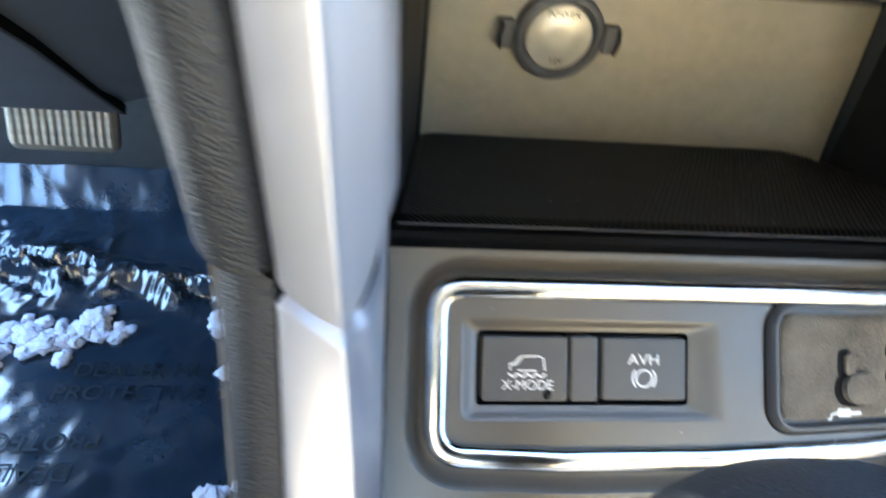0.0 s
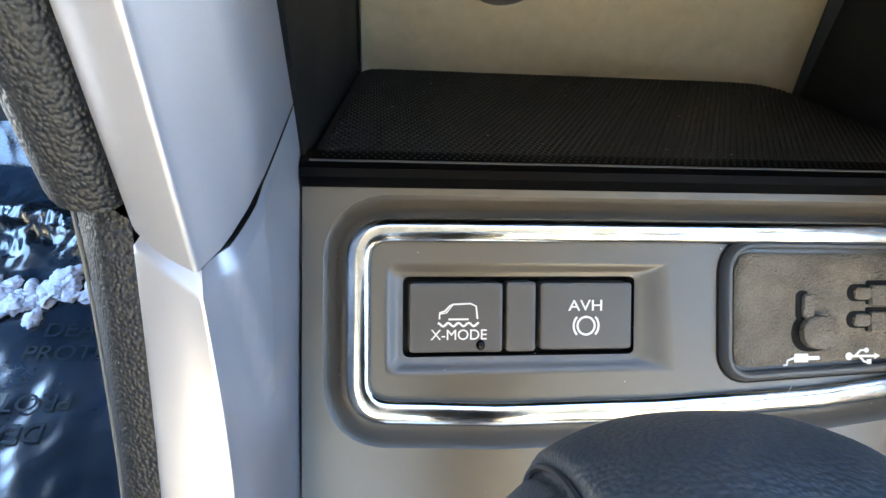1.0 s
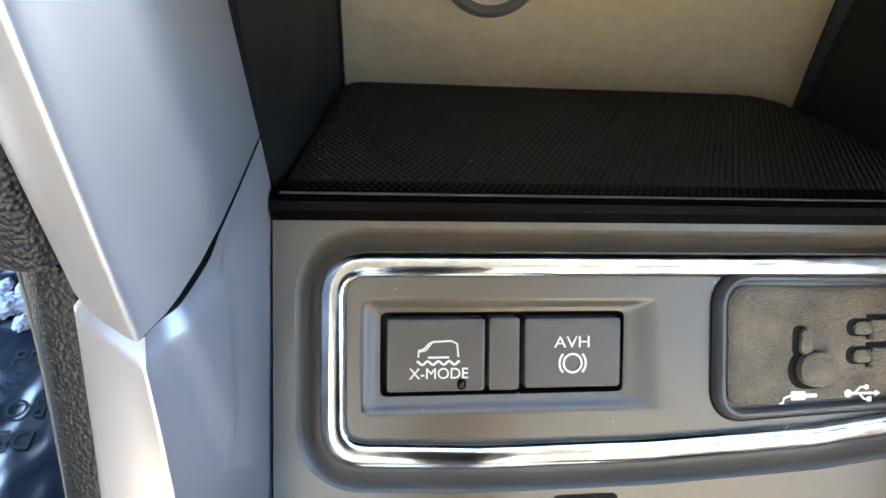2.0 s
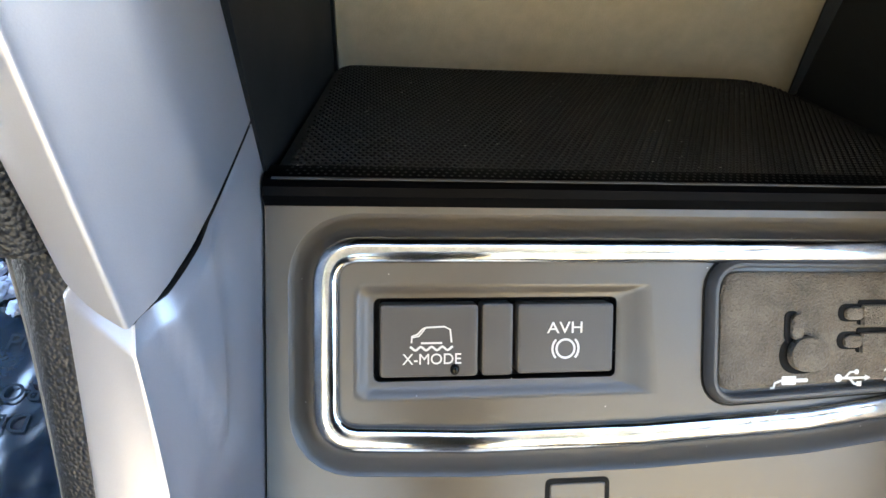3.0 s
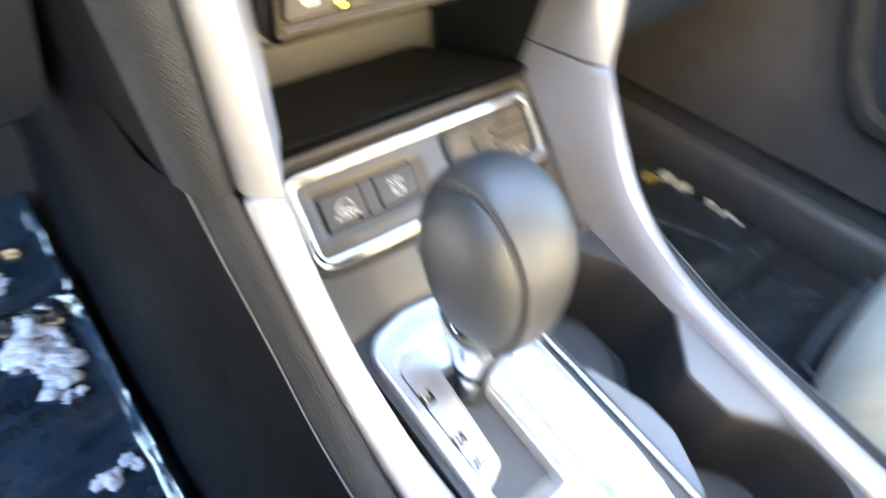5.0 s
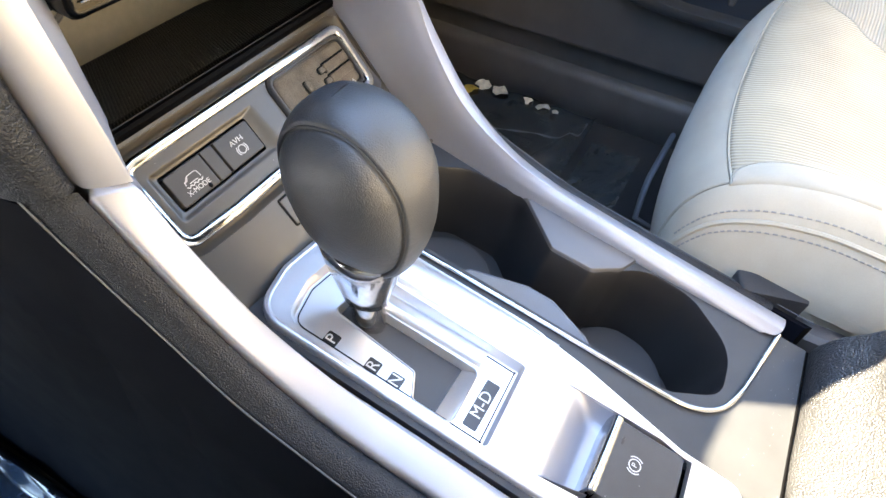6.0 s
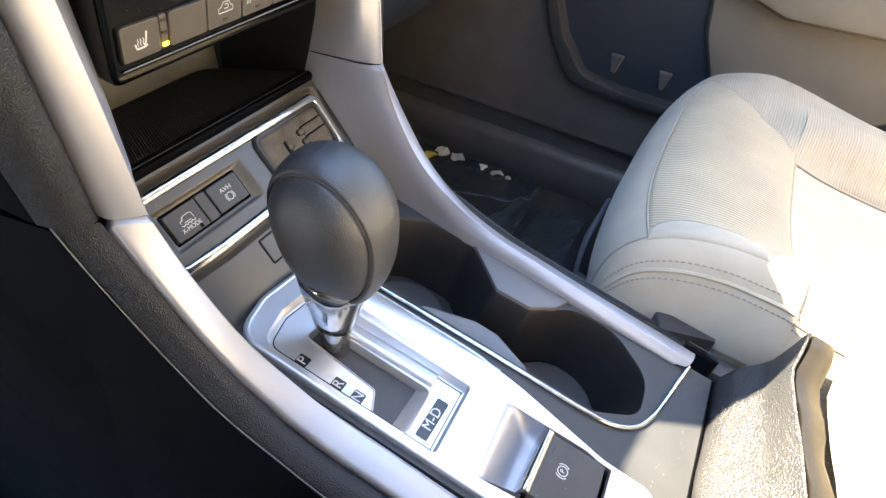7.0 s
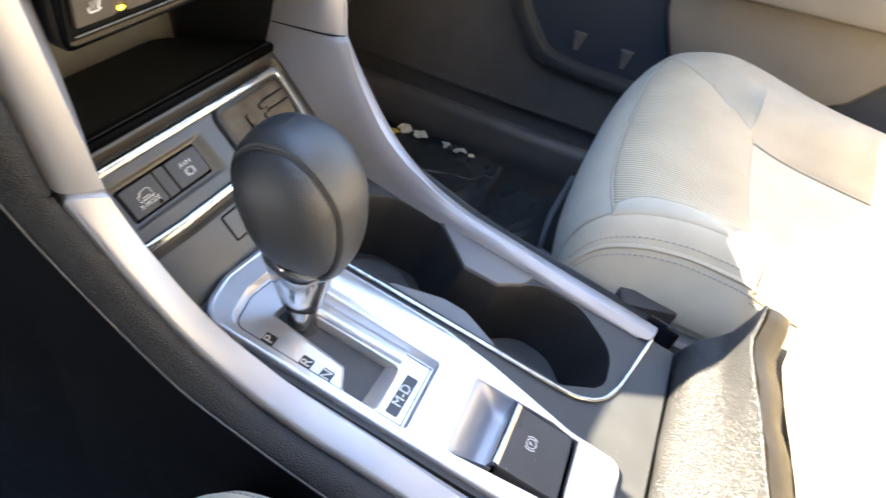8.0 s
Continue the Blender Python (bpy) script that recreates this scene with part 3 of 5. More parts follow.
slope = [[p.lerp(q, f) for p, q in zip(SLOPE_OUT, grow(WELL_OUT, 0.0006))] for f in (0.0, 0.12, 0.28, 0.5, 0.72, 0.9, 1.0)]
part("bezel", loft([lift(r, -0.0022 - 0.0020 * h, PANEL_M) for r, h in zip(slope, (0.0, 0.03, 0.16, 0.5, 0.80, 0.96, 1.0))] + [lift(WELL_OUT, -0.0044, PANEL_M)], (False, False)), PANEL, sw, "", 60)
part("well", loft([lift(WELL_OUT, -0.0044, PANEL_M), lift(WELL_OUT, -0.0095, PANEL_M)], (False, True)), GAP, sw)


def key(name, u0, u1, v0, v1, h, m, parent, material=BUTTON, r=0.0012, label="", depth=0.006, bev=0.0007):
    """A push button that bulges a little."""
    poly = box2(u0, u1, v0, v1, r, 4)
    return part(name, rim(poly, [(0, h - depth), (0, h - bev), (-bev * 0.3, h - bev * 0.3), (-bev, h), (-bev * 1.4, h)], m, (True, True)), material, parent, label)


xm = key("mode_button", -0.0754, -0.0483, -0.0197, 0.0004, -0.0022, PANEL_M, sw, label="black push button with a white car symbol")
key("spacer", -0.0472, -0.0384, -0.0198, 0.0006, -0.0026, PANEL_M, sw)
av = key("hold_button", -0.0372, -0.0094, -0.0193, 0.0004, -0.0022, PANEL_M, sw, label="black push button with a white brake symbol")
ICON = -0.00198
car = [(-0.0668, -0.0100), (-0.0667, -0.0082), (-0.0652, -0.0077), (-0.0638, -0.0062), (-0.0628, -0.0058), (-0.0578, -0.0056), (-0.0562, -0.0064), (-0.0558, -0.0100)]
wave = [(-0.0672 + 0.0118 * k / 24, -0.0116 + 0.0005 * math.cos(k * math.pi / 3)) for k in range(25)]
part("symbol", join(stroke(car, 0.00045, PANEL_M, ICON), stroke(wave, 0.0006, PANEL_M, ICON),
                    stroke([(-0.0642, -0.0101), (-0.0584, -0.0101)], 0.0005, PANEL_M, ICON),
                    stroke([(-0.0665, -0.0085), (-0.0648, -0.0082), (-0.0630, -0.0060)], 0.0003, PANEL_M, ICON)), MARK, xm)
part("droplet", rim(circle2(-0.0548, -0.0176, 0.0013, 16, 0.0016), [(0, -0.0024), (0, -0.0020), (-0.0003, -0.0014), (-0.0008, -0.0011)], PANEL_M, (True, True)), GLOSS, xm, "small dark droplet")
part("lettering", words("X-MODE", 0.0042, PANEL_M, ICON, -0.0611, -0.0147), MARK, xm)
part("lettering", words("AVH", 0.0046, PANEL_M, ICON, -0.0236, -0.0065, squeeze=1.15), MARK, av)
ring = [(-0.0235 + 0.0026 * math.cos(a * math.pi / 16), -0.0123 + 0.0026 * math.sin(a * math.pi / 16)) for a in range(32)]
arc_l = [(-0.0235 + 0.0038 * math.cos(math.pi + a), -0.0123 + 0.0038 * math.sin(math.pi + a)) for a in (-0.75, -0.5, -0.25, 0, 0.25, 0.5, 0.75)]
arc_r = [(-0.0235 + 0.0038 * math.cos(a), -0.0123 + 0.0038 * math.sin(a)) for a in (-0.75, -0.5, -0.25, 0, 0.25, 0.5, 0.75)]
part("symbol", join(stroke(ring, 0.0006, PANEL_M, ICON, closed=True), stroke(arc_l, 0.0006, PANEL_M, ICON), stroke(arc_r, 0.0006, PANEL_M, ICON)), MARK, av)

# rubber cover over the sockets
hub = corner_path([(0.0208, -0.0272), (0.0915, -0.0238), (0.0920, 0.0102), (0.0203, 0.0108)], [0.006, 0.005, 0.006, 0.007], 6)
part("cover_gap", rim(hub, [(0.0036, -0.0026), (0.0034, -0.0020), (0.0020, -0.0019), (0.0, -0.003), (-0.0022, -0.003)], PANEL_M), GAP, sw)
part("cover_rim", rim(hub, [(0.0030, -0.0030), (0.0027, -0.0014), (0.0019, 0.0004), (0.0012, 0.0010), (0.0004, 0.0010), (-0.0002, 0.0004), (-0.0004, -0.0020)], PANEL_M), BUTTON, sw)
cover = part("socket_cover", rim(hub, [(-0.0014, -0.003), (-0.0015, -0.0010), (-0.0024, -0.0002), (-0.0040, 0.0002)], PANEL_M, (True, True)), RUBBER, sw, "grained brown-grey rubber socket cover")
HUB = 0.0002
# flat black shapes set left of the plug and tab paint their shadow
part("plug_shadow", join(slab(box2(0.0398, 0.0532, -0.0206, -0.0092, 0.0054, 8), HUB - 0.002, HUB + 0.0002, PANEL_M, 0.0001), slab(box2(0.0410, 0.0454, -0.0112, -0.0020, 0.0020), HUB - 0.002, HUB + 0.0003, PANEL_M, 0.0001)), GAP, cover)
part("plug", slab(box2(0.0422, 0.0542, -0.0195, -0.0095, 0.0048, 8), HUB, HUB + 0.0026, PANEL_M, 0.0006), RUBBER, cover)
part("plug_tab", slab(box2(0.0428, 0.0464, -0.0104, -0.0028, 0.0017), HUB, HUB + 0.0016, PANEL_M, 0.0005), RUBBER, cover)
for v in (-0.0022, -0.0104):
    part("slot", join(slab(box2(0.0640, 0.0892, v - 0.0042, v + 0.0032, 0.0008), HUB - 0.002, HUB + 0.0003, PANEL_M, 0.0001), slab(box2(0.0578, 0.0662, v - 0.0032, v + 0.0021, 0.0025), HUB - 0.002, HUB + 0.0002, PANEL_M, 0.0001)), GAP, cover)
    part("flap", slab(box2(0.0650, 0.0888, v - 0.0042, v + 0.0018, 0.0006), HUB, HUB + 0.0016, PANEL_M, 0.0005), RUBBER, cover)
    part("flap_tab", slab(box2(0.0597, 0.0656, v - 0.0026, v + 0.0012, 0.0017), HUB, HUB + 0.0012, PANEL_M, 0.0005), RUBBER, cover)
jack = [(0.0375, -0.0246), (0.0385, -0.0246), (0.0388, -0.0232), (0.0400, -0.0228), (0.0410, -0.0224)]
part("symbol", join(stroke(jack, 0.0006, PANEL_M, HUB), slab(box2(0.0410, 0.0455, -0.0238, -0.0212, 0.0003), HUB, HUB + 0.00015, PANEL_M, 0.00005),
                    slab(box2(0.0455, 0.0492, -0.0231, -0.0220, 0.0003), HUB, HUB + 0.00015, PANEL_M, 0.00005)), MARK, cover)
part("symbol", join(stroke([(0.0588, -0.0222), (0.0680, -0.0222)], 0.0007, PANEL_M, HUB), slab(circle2(0.0590, -0.0222, 0.0012, 16), HUB, HUB + 0.00015, PANEL_M, 0.00005),
                    stroke([(0.0610, -0.0222), (0.0628, -0.0204), (0.0645, -0.0204)], 0.0006, PANEL_M, HUB), slab(circle2(0.0648, -0.0204, 0.0008, 12), HUB, HUB + 0.00015, PANEL_M, 0.00005),
                    stroke([(0.0625, -0.0222), (0.0642, -0.0240), (0.0656, -0.0240)], 0.0006, PANEL_M, HUB), slab(box2(0.0650, 0.0665, -0.0247, -0.0232, 0.0001), HUB, HUB + 0.00015, PANEL_M, 0.00005),
                    slab([Vector((0.0676, -0.0232)), Vector((0.0694, -0.0222)), Vector((0.0676, -0.0212))], HUB, HUB + 0.00015, PANEL_M, 0.00005)), MARK, cover)
part("lettering", words("2.1A", 0.0052, PANEL_M, HUB, 0.0785, -0.0216), MARK, cover)
# blank square under the frame
part("blank_gap", slab(box2(-0.0292, -0.0104, -0.0694, -0.0488, 0.0018), -0.003, 0.0002, PANEL_M, 0.00005), GAP, sw)
part("blank_cover", slab(box2(-0.0279, -0.0117, -0.0680, -0.0502, 0.0010), -0.003, 0.0005, PANEL_M, 0.0004), PANEL, sw)

# ---- storage pocket ----
pk = thing("storage_pocket", (0, 0.07, 0.45), "open storage pocket in dark plastic with a patterned rubber mat", "storage pocket")
FL, BK = (0.0211, 0.4766), (0.1330, 0.4465)
part("floor_mat", loft([[Vector((-0.1030, FL[0], FL[1])), Vector((0.1030, FL[0], FL[1])), Vector((0.1030, FL[0] + 0.004, FL[1] - 0.006)), Vector((-0.1030, FL[0] + 0.004, FL[1] - 0.006))],
                        [Vector((-0.0905, BK[0], BK[1])), Vector((0.1010, BK[0], BK[1])), Vector((0.1010, BK[0], BK[1] - 0.006)), Vector((-0.0905, BK[0], BK[1] - 0.006))]]), WEAVE, pk, "black rubber mat with a fine raised pattern")
# rows of small raised lozenges on the mat
MU, MV = Vector((1, 0, 0)), (Vector((0, BK[0], BK[1])) - Vector((0, FL[0], FL[1])))
verts, faces = [], []
for j in range(56):
    v = 0.02 + j * 0.0173
    for i in range(92):
        x = -0.1005 + 0.0022 * i + (0.0011 if j % 2 else 0)
        if x < -0.1005 + 0.0125 * v or x > 0.1005 - 0.002 * v:
            continue
        c = Vector((x, FL[0], FL[1])) + MV * v
        n0 = len(verts)
        for du, dv, h in ((-0.0010, 0, 0), (0, -0.0095, 0), (0.0010, 0, 0), (0, 0.0095, 0), (-0.0005, 0, 0.00045), (0, -0.005, 0.00045), (0.0005, 0, 0.00045), (0, 0.005, 0.00045)):
            verts.append(c + MU * du + MV * dv + Vector((0, 0.26 * h, 0.965 * h)))
        faces += [(n0 + 4, n0 + 5, n0 + 6, n0 + 7)] + [(n0 + k, n0 + (k + 1) % 4, n0 + 4 + (k + 1) % 4, n0 + 4 + k) for k in range(4)]
me = bpy.data.meshes.new("lozenges")
me.from_pydata(verts, [], faces)
bm = bmesh.new()
bm.from_mesh(me)
bpy.data.meshes.remove(me)
tagged(part("mat_pattern", bm, WEAVE, pk, "", 30), kind="stuff")
part("mat_edge", tube([Vector((x, FL[0] - 0.0004, FL[1] + 0.0002)) for x in (-0.1028, -0.05, 0.0, 0.05, 0.1028)], 0.0006, 8), DISC, pk, "thin grey front edge of the mat")
lip = [(0.0285, 0.4750), (0.0205, 0.4772), (0.0180, 0.4765), (0.0168, 0.4745), (0.0175, 0.4705), (0.0215, 0.4680), (0.0285, 0.4680)]
part("front_lip", loft([[Vector((x, y, z)) for y, z in lip] for x in (-0.1050, 0.1050)]), LIP, pk, "black lip")
WALL = [(0.1335, 0.4430), (0.1300, 0.4700), (0.1262, 0.5000), (0.1235, 0.5350), (0.1215, 0.61)]


def pocket_side(side):
    rings = []
    for k, (y, z) in enumerate(WALL):
        f = k / (len(WALL) - 1)
        zf = (0.468, 0.494, 0.525, 0.56, 0.61)[k]
        xb = 0.0905 + 0.001 * f if side < 0 else (0.1010, 0.0945, 0.0880, 0.0810, 0.0760)[k]
        back, front = Vector((side * xb, y, z)), Vector((side * 0.1045, (0.0265, 0.0195, 0.0125, 0.009, 0.005)[k], zf))
        near = 0.0085 if side < 0 else 0.019
        rings.append([back + Vector((side * 0.0004, 0.001 - near, 0)), back + Vector((side * 0.0005, -0.0005 - near, 0)), back.lerp(front, 0.08 if side < 0 else 0.20) + Vector((side * 0.0006, 0, 0)), back.lerp(front, 0.6), front, front + Vector((side * 0.004, 0.002, 0)), back + Vector((side * 0.012, 0.01, 0))])
    return loft(rings)


def back_ring(k):
    """The back wall with its corners rounded forward into the side walls."""
    y, z = WALL[k]
    xl, xr = -0.0905 - 0.00025 * k, (0.1010, 0.0945, 0.0880, 0.0810, 0.0760)[k]
    r, r2 = 0.0085, 0.019
    left = [Vector((xl + r - r * math.sin(c), y - r + r * math.cos(c), z)) for c in (1.57, 1.2, 0.8, 0.4, 0.0)]
    right = [Vector((xr - r2 + r2 * math.sin(c), y - r2 + r2 * math.cos(c), z)) for c in (0.0, 0.2, 0.4, 0.6, 0.8, 1.0, 1.2, 1.4, 1.57)]
    return left + right + [Vector((xr + 0.004, y + 0.006, z)), Vector((xl - 0.004, y + 0.006, z))]


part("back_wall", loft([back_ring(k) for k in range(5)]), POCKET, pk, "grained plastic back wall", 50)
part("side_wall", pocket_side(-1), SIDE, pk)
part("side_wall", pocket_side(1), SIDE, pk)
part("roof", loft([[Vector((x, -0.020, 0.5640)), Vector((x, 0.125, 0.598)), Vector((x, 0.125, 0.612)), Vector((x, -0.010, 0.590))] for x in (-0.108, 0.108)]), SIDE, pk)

sock = thing("power_socket", (-0.036, 0.122, 0.50), "round power socket with a capped metal cover and black ring", "socket")
SM = axes((-0.0362, 0.1256, 0.4995), (1, 0, 0), (0, -0.07, 0.997))
part("ring", rim(circle2(0, 0, 0.0180, 40), [(0.001, -0.004), (0.001, 0.003), (0.0, 0.0042), (-0.0018, 0.0046), (-0.0036, 0.0034), (-0.0044, 0.001)], SM), BUTTON, sock)
cap = part("cap", rim(circle2(0, 0, 0.0140, 40), [(0, -0.002), (0, 0.0028), (-0.0006, 0.0034), (-0.0050, 0.0036), (-0.0062, 0.0042), (-0.0100, 0.0045)], SM, (True, True)), METAL_CAP, sock, "dull metallic cap")
part("lettering", join(words("POWER", 0.0040, SM, 0.0036, 0, 0.0098), words("12V", 0.0036, SM, 0.0036, 0.0005, -0.0100)), GAP, cap)
for sx in (-1, 1):
    part("hinge", slab(box2(sx * 0.0225 - 0.0035, sx * 0.0225 + 0.0035, -0.006, 0.006, 0.0016), -0.002, 0.0035, SM, 0.001), BUTTON, sock)
    part("hinge_clip", tube([SM @ Vector((sx * 0.0245, -0.0055, 0.004)), SM @ Vector((sx * 0.0255, 0, 0.0046)), SM @ Vector((sx * 0.0245, 0.0055, 0.004))], 0.0010, 8), CHROME, sock)

# ---- climate panel ----
hv = thing("climate_panel", (0, -0.02, 0.57), "glossy black climate control panel with grey keys and dials", "climate panel")
bez = corner_path([(-0.1075, -0.0095), (0.1075, -0.0095), (0.1080, 0.098), (-0.1080, 0.098)], [0.006, 0.006, 0.01, 0.01], 5)
part("bezel", rim(bez, [(0.0, -0.02), (0.0012, -0.006), (0.0010, -0.0004), (0.0002, 0.0006), (-0.0014, 0.0008), (-0.003, 0.0)], HVAC_M, (True, True)), GLOSS, hv, "glossy black bezel, dusty and scratched")
# silver tube stands in for the reflection along the glossy black lip
part("bottom_glint", tube([HVAC_M @ Vector((u, -0.0040, 0.0008)) for u in (-0.101, -0.05, 0, 0.05, 0.101)], 0.0004, 8), TAB, hv, "thin silver line painted as the glint on the black lip")
KEY_ROW = [(-0.1006, -0.0787, "seat"), (-0.0725, -0.0481, ""), (-0.0474, -0.0224, "recirc"), (-0.0217, 0.0029, "front"), (0.0036, 0.0281, "rear"), (0.0288, 0.0533, "ac"), (0.0540, 0.0730, ""), (0.0793, 0.1006, "seat")]
part("key_gap", slab(box2(-0.1014, 0.1014, -0.0006, 0.0180, 0.0012), -0.002, 0.0004, HVAC_M, 0.0001), GAP, hv)
for sx in (-0.0757, 0.0761):
    strip = key("lamp_strip", sx - 0.0022, sx + 0.0022, 0.0002, 0.0174, 0.0016, HVAC_M, hv, KEYCAP)
    for k, v in enumerate((0.0025, 0.0085, 0.0145)):
        on = k == 0 and sx < 0
        part("lamp", slab(box2(sx - 0.0016, sx + 0.0016, v - 0.0007, v + 0.0007, 0.0003), 0.0010, 0.0021, HVAC_M, 0.0001), AMBER if on else UNLIT, strip, "lit amber lamp" if on else "")
KH = 0.00222


def seat_symbol(u):
    back = [(u + 0.0030, 0.0128), (u + 0.0022, 0.0080), (u + 0.0012, 0.0062)]
    cush = [(u - 0.0040, 0.0080), (u - 0.0032, 0.0055), (u + 0.0012, 0.0055), (u + 0.0030, 0.0062)]
    heat = [stroke([(u - 0.0026 + 0.0016 * k, 0.0102), (u - 0.0021 + 0.0016 * k, 0.0090), (u - 0.0027 + 0.0016 * k, 0.0078), (u - 0.0022 + 0.0016 * k, 0.0066)], 0.0004, HVAC_M, KH) for k in range(3)]
    return join(stroke(back, 0.0009, HVAC_M, KH), stroke(cush, 0.0009, HVAC_M, KH), *heat)


for u0, u1, what in KEY_ROW:
    k = key("key", u0, u1, 0.0001, 0.0174, 0.0020, HVAC_M, hv, KEYCAP, r=0.0016, bev=0.0005)
    c = (u0 + u1) / 2
    if what == "seat":
        part("symbol", seat_symbol(c), MARK, k)
    elif what == "recirc":
        body = [(c - 0.0052, 0.0072), (c - 0.0052, 0.0096), (c - 0.0032, 0.0104), (c - 0.0018, 0.0126), (c + 0.0022, 0.0126), (c + 0.0038, 0.0102), (c + 0.0052, 0.0096), (c + 0.0052, 0.0072)]
        arrow = [(c - 0.0010, 0.0090), (c + 0.0016, 0.0090), (c + 0.0022, 0.0100), (c + 0.0014, 0.0112), (c - 0.0006, 0.0112)]
        part("symbol", join(stroke(body, 0.00034, HVAC_M, KH, closed=True), stroke(arrow, 0.00034, HVAC_M, KH)), MARK, k)
    elif what == "front":
        fan = [stroke([(c - 0.0094 + 0.0016 * j, 0.0118), (c - 0.0086 + 0.0012 * j, 0.0095), (c - 0.0090 + 0.0012 * j, 0.0066)], 0.0003, HVAC_M, KH) for j in range(3)]
        shield = [(c - 0.0108, 0.0122), (c - 0.0070, 0.0131), (c - 0.0030, 0.0122), (c - 0.0046, 0.0094)]
        part("symbol", join(stroke(shield, 0.00032, HVAC_M, KH), *fan), MARK, k)
        part("lettering", words("FRONT", 0.0040, HVAC_M, KH, c + 0.0038, 0.0094), MARK, k)
    elif what == "rear":
        a = [(c - 0.0056, 0.0076), (c - 0.0050, 0.0122), (c + 0.0006, 0.0122), (c + 0.0006, 0.0076)]
        b = [(c + 0.0016, 0.0078), (c + 0.0016, 0.0122), (c + 0.0056, 0.0122), (c + 0.0056, 0.0082)]
        fan = [stroke([(c - 0.0036 + 0.0014 * j, 0.0108), (c - 0.0032 + 0.0014 * j, 0.0092), (c - 0.0036 + 0.0014 * j, 0.0070)], 0.00034, HVAC_M, KH) for j in range(3)]
        part("symbol", join(stroke(a, 0.00032, HVAC_M, KH, closed=True), stroke(b, 0.00032, HVAC_M, KH, closed=True), *fan), MARK, k)
    elif what == "ac":
        part("lettering", words("A/C", 0.0052, HVAC_M, KH, c, 0.0098), MARK, k)
    if what in ("recirc", "front", "rear", "ac"):
        part("lamp", slab(box2(c - 0.0018, c + 0.0018, 0.0026, 0.0038, 0.0003), KH - 0.0004, KH + 0.0001, HVAC_M, 0.00005), UNLIT, k)
# upper key row and the three dials
for u0, u1, txt in ((-0.0545, -0.0205, "ON/OFF"), (0.0290, 0.0620, "ON/OFF")):
    k = key("key", u0, u1, 0.0330, 0.0465, 0.0014, HVAC_M, hv, GLOSS, 0.001)
    part("lettering", words(txt, 0.0050, HVAC_M, 0.00162, (u0 + u1) / 2 + 0.002, 0.0392, squeeze=1.05), MARK, k)
for cu, txt in ((-0.0790, "AUTO"), (0.0030, "MODE"), (0.0890, "AUTO")):
    d = part("dial", rim(circle2(cu, 0.0528, 0.0205, 64), [(0.0012, 0.0), (0.0012, 0.0020), (0.0, 0.0024), (-0.0008, 0.0100), (-0.0014, 0.0112), (-0.0030, 0.0118)], HVAC_M, (True, True)), BUTTON, hv)
    knurl = [Vector((cu + (0.0206 + (0.0004 if j % 2 else 0)) * math.cos(j * math.pi / 60), 0.0528 + (0.0206 + (0.0004 if j % 2 else 0)) * math.sin(j * math.pi / 60))) for j in range(120)]
    part("chrome_ring", rim(knurl, [(-0.0006, 0.0060), (0.0004, 0.0066), (0.0002, 0.0118), (-0.0010, 0.0127), (-0.0020, 0.0126), (-0.0028, 0.0112)], HVAC_M), CHROME, d, "bright knurled ring")
    part("dial_face", slab(circle2(cu, 0.0528, 0.0166, 48), 0.010, 0.0122, HVAC_M, 0.0005), GLOSS, d)
    part("lettering", words(txt, 0.0062, HVAC_M, 0.0123, cu + 0.001, 0.0468), MARK, d)

# ---- shift plate ----
def pv(y):
    return (y + 0.1087) / 0.986


def P2(x, y):
    return (x, pv(y))


sp = thing("shift_plate", (-0.045, -0.20, 0.35), "satin silver shift gate surround around a dark slot", "shift plate")
surround = corner_path([P2(-0.0895, -0.2150), P2(-0.0885, -0.3450), P2(-0.0225, -0.3440), P2(-0.0205, -0.3060), P2(-0.0055, -0.2400), P2(0.0005, -0.2000), P2(0.0010, -0.0620), P2(-0.0560, -0.0570), P2(-0.0895, -0.0640)],
                       [0.05, 0.012, 0.009, 0.03, 0.05, 0.05, 0.006, 0.02, 0.018], 5)
gate = corner_path([P2(-0.0840, -0.2110), P2(-0.0270, -0.2090), P2(-0.0250, -0.0770), P2(-0.0560, -0.0735), P2(-0.0840, -0.0800)], [0.003, 0.003, 0.006, 0.012, 0.012], 5)
scoop = corner_path([P2(-0.0745, -0.3150), P2(-0.0212, -0.3130), P2(-0.0215, -0.2340), P2(-0.0815, -0.2380)], [0.004, 0.004, 0.002, 0.002], 3)
part("surround", holed(surround, [gate, scoop], -0.004, 0.0018, PLATE_M), PLATE, sp)
part("surround_edge", rim(surround, [(0.0004, -0.012), (0.0012, -0.004), (0.0010, 0.0004), (0.0002, 0.0016), (-0.0010, 0.0020), (-0.0024, 0.0021), (-0.0034, 0.0016)], PLATE_M), PLATE, sp)
band = [(-0.0238, 0.0010), (-0.0232, 0.0022), (-0.0200, 0.0034), (-0.0140, 0.0046), (-0.0080, 0.0048), (-0.0035, 0.0038), (-0.0010, 0.0022), (-0.0008, 0.0010)]
part("side_band", loft([[PLATE_M @ Vector((x, pv(y), 0.0010 + (h - 0.0010) * k)) for x, h in band] for y, k in ((-0.0650, 0.15), (-0.0700, 0.7), (-0.0760, 1.0), (-0.1300, 1.0), (-0.1850, 1.0), (-0.2000, 0.8), (-0.2120, 0.35), (-0.2200, 0.1))]), PLATE, sp, "", 70)
